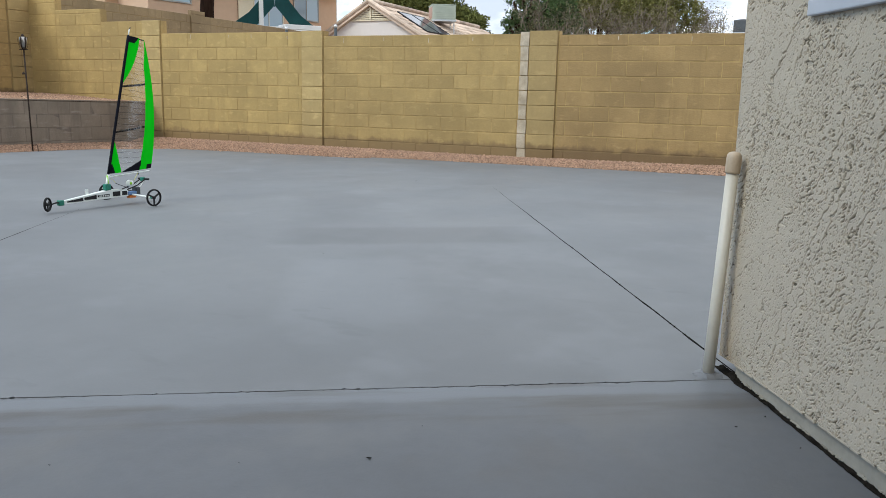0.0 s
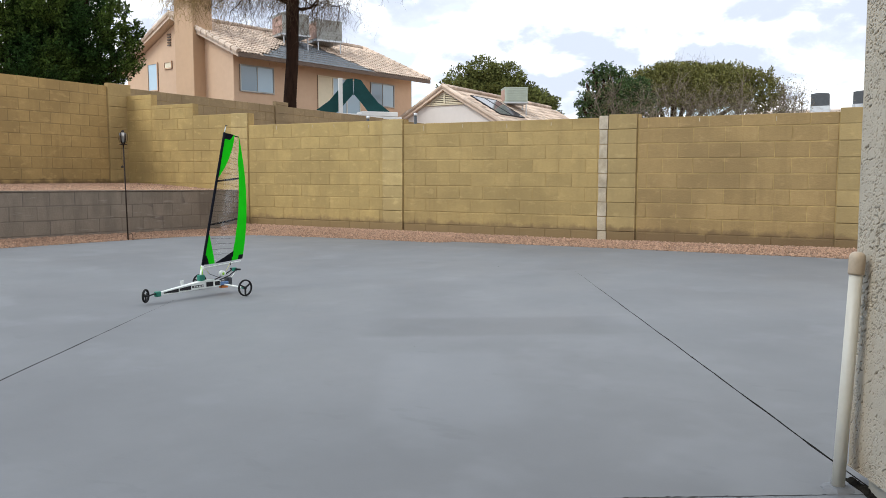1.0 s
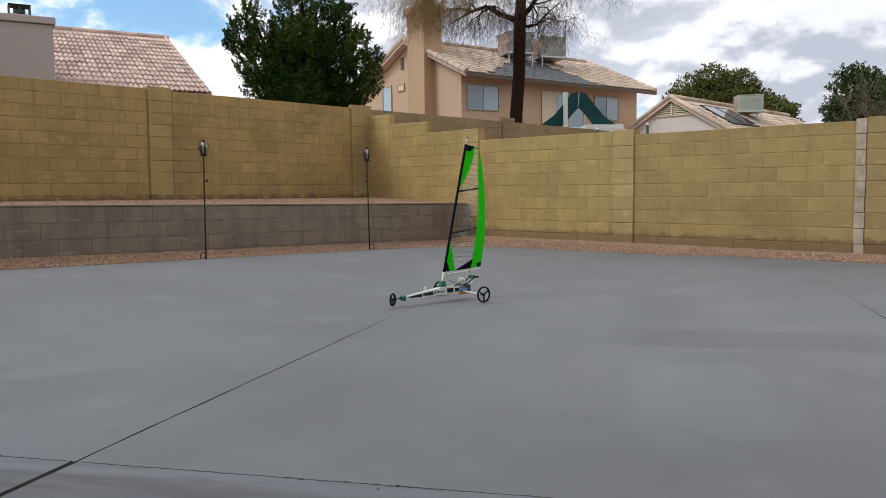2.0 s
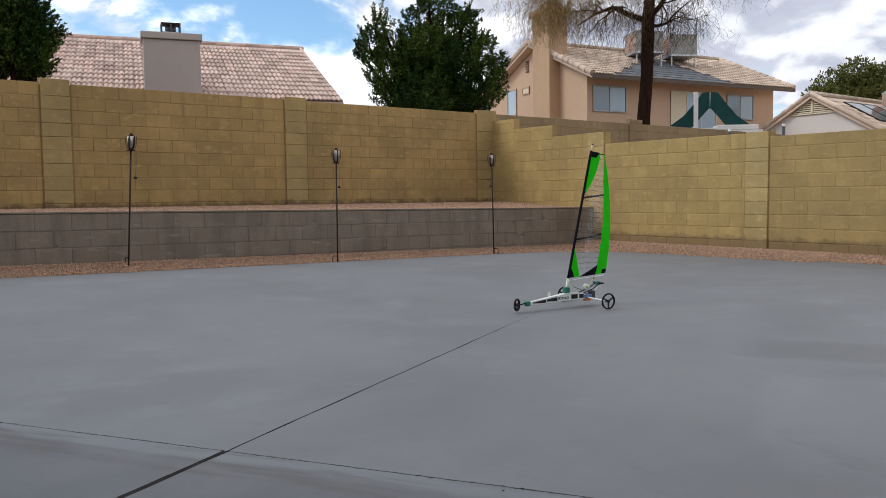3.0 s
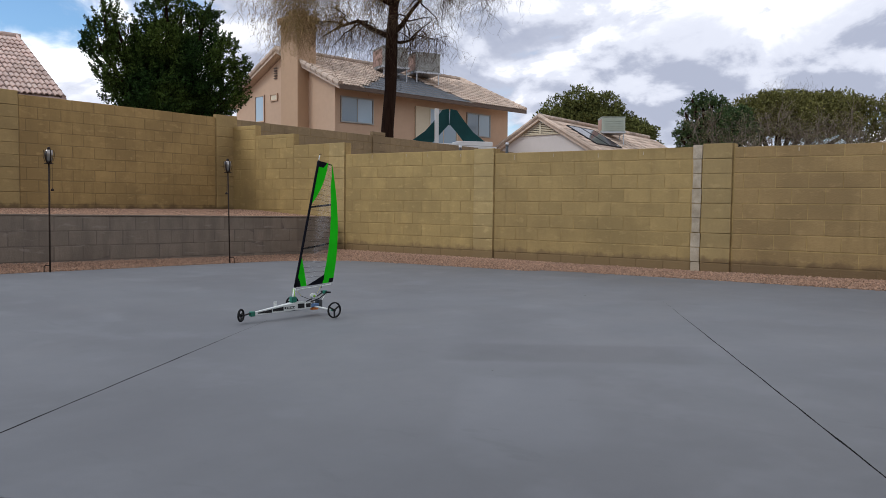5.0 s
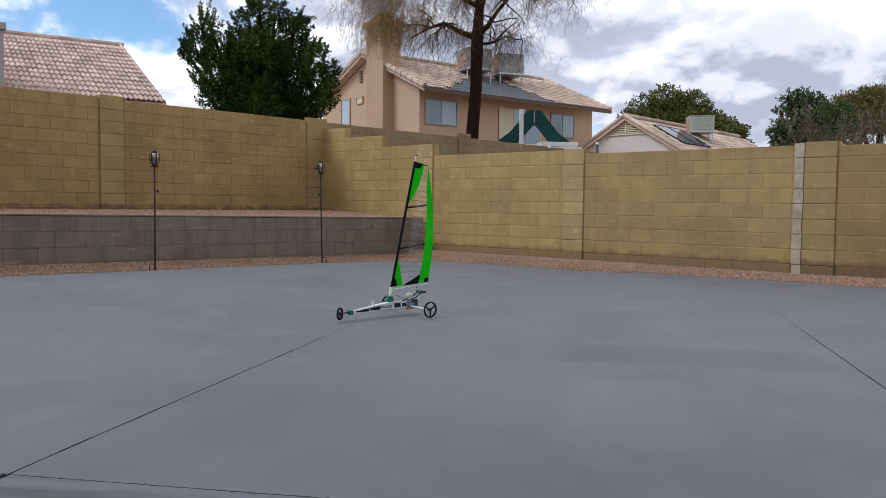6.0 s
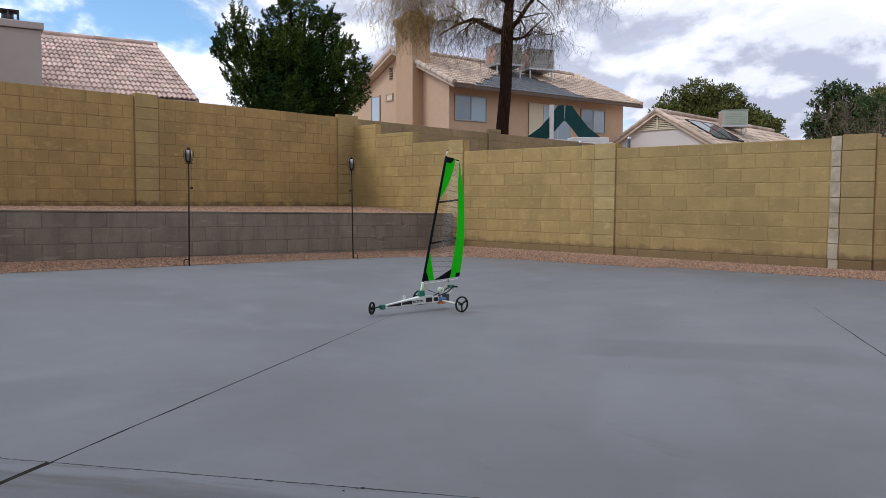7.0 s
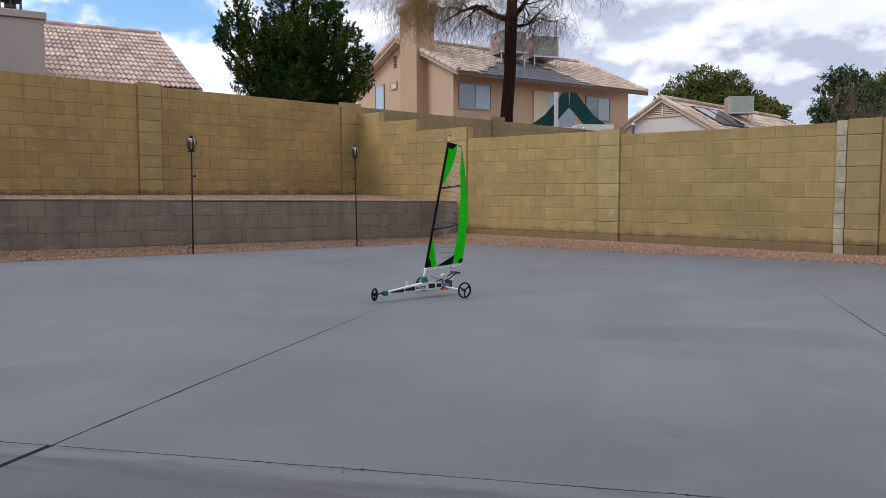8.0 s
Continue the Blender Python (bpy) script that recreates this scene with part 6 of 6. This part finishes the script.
def wheel(x, y, turn, WR=WR):
    w = root("wheel", "", "", matrix=None)
    w.parent = yacht
    w.matrix_local = pose(x, y, WR + 0.001, 0, 0, turn)
    side = pose(0, 0, 0, 90, 0, 0)
    prof = [(WR - 0.012, -0.008), (WR - 0.004, -0.0095), (WR, -0.005), (WR, 0.005), (WR - 0.004, 0.0095), (WR - 0.012, 0.008)]
    bm = bmesh.new()
    n_ = 36
    rings = [[bm.verts.new((rr * math.cos(2 * math.pi * k / n_), rr * math.sin(2 * math.pi * k / n_), z)) for k in range(n_)] for rr, z in prof]
    for a, b in zip(rings, rings[1:] + rings[:1]):
        for k in range(n_):
            bm.faces.new((a[k], a[(k + 1) % n_], b[(k + 1) % n_], b[k]))
    part("tyre", bm, M_TYRE, w, "black foam tyre", True, side)
    bm = bmesh.new()
    for k in range(3):
        a = 2 * math.pi * k / 3 + 0.5
        add_box(bm, 0.008, WR - 0.011, -0.0065, 0.0065, -0.004, 0.004, 0.0, Matrix.Rotation(a, 4, "Z"))
    part("spokes", bm, M_BLACK, w, "three-spoke black rim", False, side)
    part("hub", lathe([(0.001, -0.012), (0.012, -0.011), (0.013, 0.011), (0.001, 0.012)], 16), M_BLACK, w, "", True, side)
    return w


wheel(0, TR / 2, 0)
wheel(0, -TR / 2, 0)
wheel(WB, 0, 34, FR_)
part("axle", tube([(0, -TR / 2 + 0.03, WR), (0, -0.1, WR + 0.006), (0, 0.1, WR + 0.006), (0, TR / 2 - 0.03, WR)], 0.0075, 12), M_WHITEPLAST, yacht, "white axle tube", True)
for s in (-1, 1):
    part("hub_carrier", tube([(0, s * (TR / 2 - 0.045), WR), (0, s * (TR / 2 - 0.022), WR), (0, s * (TR / 2 - 0.008), WR)], [0.010, 0.014, 0.007], 10), M_GREEN, yacht, "green printed carrier", True)
# hull: tapered deck and two side frames with dark openings
bm = bmesh.new()
for sgn in (-1, 1):
    add_poly(bm, [(0.64, sgn * 0.013, 0.050), (0.64, sgn * 0.013, 0.076), (0.20, sgn * 0.036, 0.136), (0.04, sgn * 0.040, 0.128), (0.04, sgn * 0.040, 0.074), (0.20, sgn * 0.036, 0.070)], (0, -sgn * 0.005, 0))
add_poly(bm, [(0.64, -0.0125, 0.0755), (0.64, 0.0125, 0.0755), (0.20, 0.035, 0.1355), (0.20, -0.035, 0.1355)], (0, 0, -0.005))
add_poly(bm, [(0.64, -0.0125, 0.048), (0.20, -0.035, 0.067), (0.04, -0.040, 0.071), (0.04, 0.040, 0.071), (0.20, 0.035, 0.067), (0.64, 0.0125, 0.048)], (0, 0, 0.004))
part("hull", bm, M_WHITEPLAST, yacht, "white printed hull frame")
for sgn in (-1, 1):
    for x0, x1, z0, z1, k1 in ((0.60, 0.46, 0.062, 0.072, 0.091), (0.45, 0.34, 0.070, 0.090, 0.105), (0.19, 0.12, 0.080, 0.12, 0.12), (0.10, 0.05, 0.082, 0.118, 0.118)):
        ya, yb = (0.013 + (0.64 - x0) * 0.0523 + 0.001, 0.013 + (0.64 - x1) * 0.0523 + 0.001) if x0 > 0.2 else (0.0385, 0.0412)
        bm = bmesh.new()
        add_poly(bm, [(x0, sgn * ya, z0), (x1, sgn * yb, z0), (x1, sgn * yb, k1), (x0, sgn * ya, z1)], (0, sgn * 0.0012, 0))
        part("side_opening", bm, M_BLACK, yacht)
    bm = bmesh.new()
    add_poly(bm, [(0.33, sgn * 0.0305, 0.082), (0.22, sgn * 0.0362, 0.082), (0.22, sgn * 0.0362, 0.104), (0.33, sgn * 0.0305, 0.100)], (0, sgn * 0.0012, 0))
    lb = part("name_plate", bm, M_BLACK, yacht, "dark plate with pale unreadable lettering")
    for k in range(6):
        xk = 0.315 - k * 0.016
        yk = 0.0325 + (0.33 - xk) * 0.0523
        part("letter_bar", box(xk - 0.009, xk, min(sgn * (yk + 0.0002), sgn * (yk + 0.0014)), max(sgn * (yk + 0.0002), sgn * (yk + 0.0014)), 0.086, 0.097), M_WHITEPLAST, lb)
part("bow_block", box(0.625, 0.672, -0.021, 0.021, 0.040, 0.086, 0.008), M_GREEN, yacht, "green printed bow block")
part("fork", tube([(0.66, 0.0, 0.066), (0.70, 0.022, 0.070), (0.735, 0.026, 0.063), (WB, 0.016, FR_)], [0.008, 0.007, 0.006, 0.005], 8), M_BLACK, yacht, "black steering fork", True)
part("fin", box(0.395, 0.425, -0.003, 0.003, 0.114, 0.155, 0.0015), M_WHITEPLAST, yacht)
part("mast_step", box(0.19, 0.245, -0.024, 0.024, 0.131, 0.188, 0.009), M_GREEN, yacht, "green printed mast step")
MB, MT = Vector((0.222, 0, 0.16)), Vector((-0.075, 0, 1.455))
part("mast", tube([MB, MB.lerp(MT, 0.5), MT], [0.0085, 0.0075, 0.006], 10), M_BLACK, yacht, "black carbon mast", True)
part("mast_tip", tube([MT, MT + (MT - MB).normalized() * 0.05], 0.0048, 8), M_WHITEPLAST, yacht, "white mast tip", True)
part("masthead_fly", tube([MT + Vector((-0.011, 0, 0.05)), MT + Vector((-0.012, 0, 0.058)), MT + Vector((-0.03, 0, 0.06))], 0.004, 6), M_BLACK, yacht, "", True)
part("mast_base", tube([MB, MB.lerp(MT, 0.03), MB.lerp(MT, 0.082)], 0.0115, 12), M_WHITEPLAST, yacht, "white mast socket", True)
for sgn in (-1, 1):
    part("mast_brace", tube([(0.205, sgn * 0.02, 0.13), (0.212, sgn * 0.008, 0.26)], 0.0035, 6), M_LIMEPLAST, yacht, "yellow-green brace", True)
up = (MT - MB).normalized()
aft = Vector((-up.z, 0, up.x))
boom_a, boom_b = MB + up * 0.085, MB + up * 0.085 + Vector((-0.405, 0.02, 0.035))
part("boom", tube([boom_a, boom_b], 0.0055, 8), M_WHITEPLAST, yacht, "white boom tube", True)
part("sheet_line", tube([boom_a.lerp(boom_b, 0.72), (-0.05, 0.005, 0.20)], 0.0015, 4), M_YELLOW, yacht)
part("boom_hook", tube([boom_a.lerp(boom_b, 0.72) + Vector((0, 0, 0.008)), boom_a.lerp(boom_b, 0.72) - Vector((0, 0, 0.02))], 0.005, 6), M_BLACK, yacht)

# the sail, laid out on a fine grid along luff (v) and chord (u)
LUFF0, LUFF1 = 0.115, (MT - MB).length - 0.005
NU, NV = 96, 220


def chord(v):
    return 0.40 - 0.27 * v ** 2.1


def sail_point(u, v):
    p = MB + up * (LUFF0 + (LUFF1 - LUFF0) * v)
    c = chord(v)
    belly = 0.10 * c * math.sin(math.pi * u ** 0.8) * (0.5 + 0.5 * math.sin(math.pi * min(1, v + 0.12)))
    foot = 0.03 * (1 - v) ** 6 * u
    q = p + aft * (c * u) - up * 0.0 + Vector((0, belly + 0.02 * u * (1 + v), 0))
    return q + up * (foot + 0.09 * u * (1 - v) ** 1.6)


def sail_zone(u, v):
    band = 0.67 + 0.08 * v + 0.22 * max(0, v - 0.82) / 0.18
    if v > 0.955 and u < 0.62 - 6 * (1 - v):
        return "black"
    if v < 0.07 and u < 0.13 - 1.2 * v or (v < 0.045 and u > 0.86):
        return "black"
    if v < 0.10 * (u - 0.25) / 0.5 and 0.25 < u < band + 0.02:
        return "black"
    if u > band:
        return "green"
    if v < 0.26 and u < 0.26 * (1 - v / 0.26):
        return "green"
    if v > 0.64 and u < 0.62 * (v - 0.64) / 0.33:
        return "green"
    return "clear"


zones = {"green": bmesh.new(), "black": bmesh.new(), "clear": bmesh.new()}
cache = {k: {} for k in zones}
for j in range(NV):
    for i in range(NU):
        z = sail_zone((i + 0.5) / NU, (j + 0.5) / NV)
        vs = []
        for a, b in ((i, j), (i + 1, j), (i + 1, j + 1), (i, j + 1)):
            if (a, b) not in cache[z]:
                cache[z][(a, b)] = zones[z].verts.new(sail_point(a / NU, b / NV))
            vs.append(cache[z][(a, b)])
        zones[z].faces.new(vs)
part("sail_cloth", zones["green"], M_LIME, yacht, "bright green ripstop sail panels", True)
for nm, keep in (("head_patch", lambda c: c[2] > 1.0), ("tack_patch", lambda c: c[2] < 1.0 and c[0] > 0.12), ("clew_patch", lambda c: c[2] < 1.0 and c[0] <= 0.12)):
    bm = zones["black"].copy()
    bmesh.ops.delete(bm, geom=[f for f in bm.faces if not keep(f.calc_center_median())], context="FACES")
    part(nm, bm, M_BLACKCLOTH, yacht, "black sail patch", True)
zones["black"].free()
part("sail_film", zones["clear"], M_FILM, yacht, "clear crinkled film panels", True)
bm = bmesh.new()
for k in range(2, 24):
    v = k / 24 - 0.01
    u0 = max(0.03, 0.26 * (1 - v / 0.26)) if v < 0.26 else 0.62 * (v - 0.64) / 0.33 if v > 0.66 else 0.03
    u1 = 0.67 + 0.08 * v
    if u0 < u1 - 0.05:
        add_tube(bm, [sail_point(u0 + (u1 - u0) * q / 6, v + 0.003 * math.sin(q * 1.7 + k)) for q in range(7)], 0.0013, 4)
tagged(part("scrim_threads", bm, M_BLACKCLOTH, yacht), kind="stuff")
bm = bmesh.new()
add_tube(bm, [sail_point(0, k / 12) for k in range(13)], 0.012, 8)
part("luff_sleeve", bm, M_BLACKCLOTH, yacht, "black luff sleeve", True)
for v, rise in ((0.30, 0.085), (0.63, 0.07), (0.993, 0.0)):
    bm = bmesh.new()
    lo_, hi_ = [], []
    half = 0.0075 if rise else 0.004
    for k in range(15):
        u = k / 14 * 0.99
        lo_.append(bm.verts.new(sail_point(u, v + rise * u - half) + Vector((0, -0.003, 0))))
        hi_.append(bm.verts.new(sail_point(u, v + rise * u + half) + Vector((0, -0.003, 0))))
    for k in range(14):
        bm.faces.new((lo_[k], lo_[k + 1], hi_[k + 1], hi_[k]))
    bmesh.ops.solidify(bm, geom=bm.faces[:], thickness=-0.006)
    part("batten", bm, M_BLACKCLOTH, yacht, "black batten pocket", True)

# gear behind the mast
part("winch_drum", lathe([(0.014, -0.016), (0.029, -0.015), (0.029, -0.010), (0.016, -0.009), (0.016, 0.009), (0.029, 0.010), (0.029, 0.015), (0.014, 0.016)], 20), M_WHITEPLAST, yacht, "white line drum", True, pose(0.0, 0.012, 0.178, 90, 0, 0))
part("drum_core", lathe([(0.001, -0.018), (0.012, -0.018), (0.012, 0.018), (0.001, 0.018)], 14), M_LIMEPLAST, yacht, "green drum core", True, pose(0.0, 0.012, 0.178, 90, 0, 0))
for sgn in (-1, 1):
    part("stern_strut", tube([(0.05, sgn * 0.036, 0.125), (-0.06, sgn * 0.036, 0.158), (-0.145, sgn * 0.03, 0.205)], 0.0055, 8), M_BLACK, yacht, "black stern strut", True)
    part("stern_strut", tube([(-0.04, sgn * 0.030, 0.085), (-0.14, sgn * 0.03, 0.20)], 0.0045, 8), M_WHITEPLAST, yacht, "", True)
part("stern_bar", box(-0.165, -0.140, -0.068, 0.068, 0.198, 0.214, 0.004), M_BLACK, yacht, "black padded stern bar")
part("stern_joint", box(-0.158, -0.128, -0.02, 0.02, 0.186, 0.222, 0.006), M_GREEN, yacht)
part("battery", box(-0.045, 0.045, 0.008, 0.042, 0.076, 0.108, 0.004), M_BLUE, yacht, "blue wrapped battery pack")
part("receiver", box(-0.03, 0.035, -0.040, -0.004, 0.078, 0.112, 0.003), M_BLACK, yacht)
part("servo", box(-0.055, -0.015, -0.05, -0.012, 0.052, 0.074, 0.003), M_ORANGE, yacht, "orange servo case")
part("speed_controller", box(-0.04, 0.03, 0.0, 0.04, 0.050, 0.072, 0.003), M_ORANGE, yacht)
part("stern_pod", box(-0.09, -0.047, -0.03, 0.035, 0.06, 0.14, 0.006), M_DARKGREY, yacht)
part("antenna", tube([(-0.02, -0.03, 0.13), (0.0, -0.10, 0.148), (0.01, -0.18, 0.165)], 0.0028, 6), M_BLACK, yacht, "thin black rod")
part("cord", tube([(0.01, -0.18, 0.165), (0.06, -0.12, 0.19), (0.18, -0.01, 0.24)], 0.0016, 5), M_YELLOW, yacht, "yellow cord")
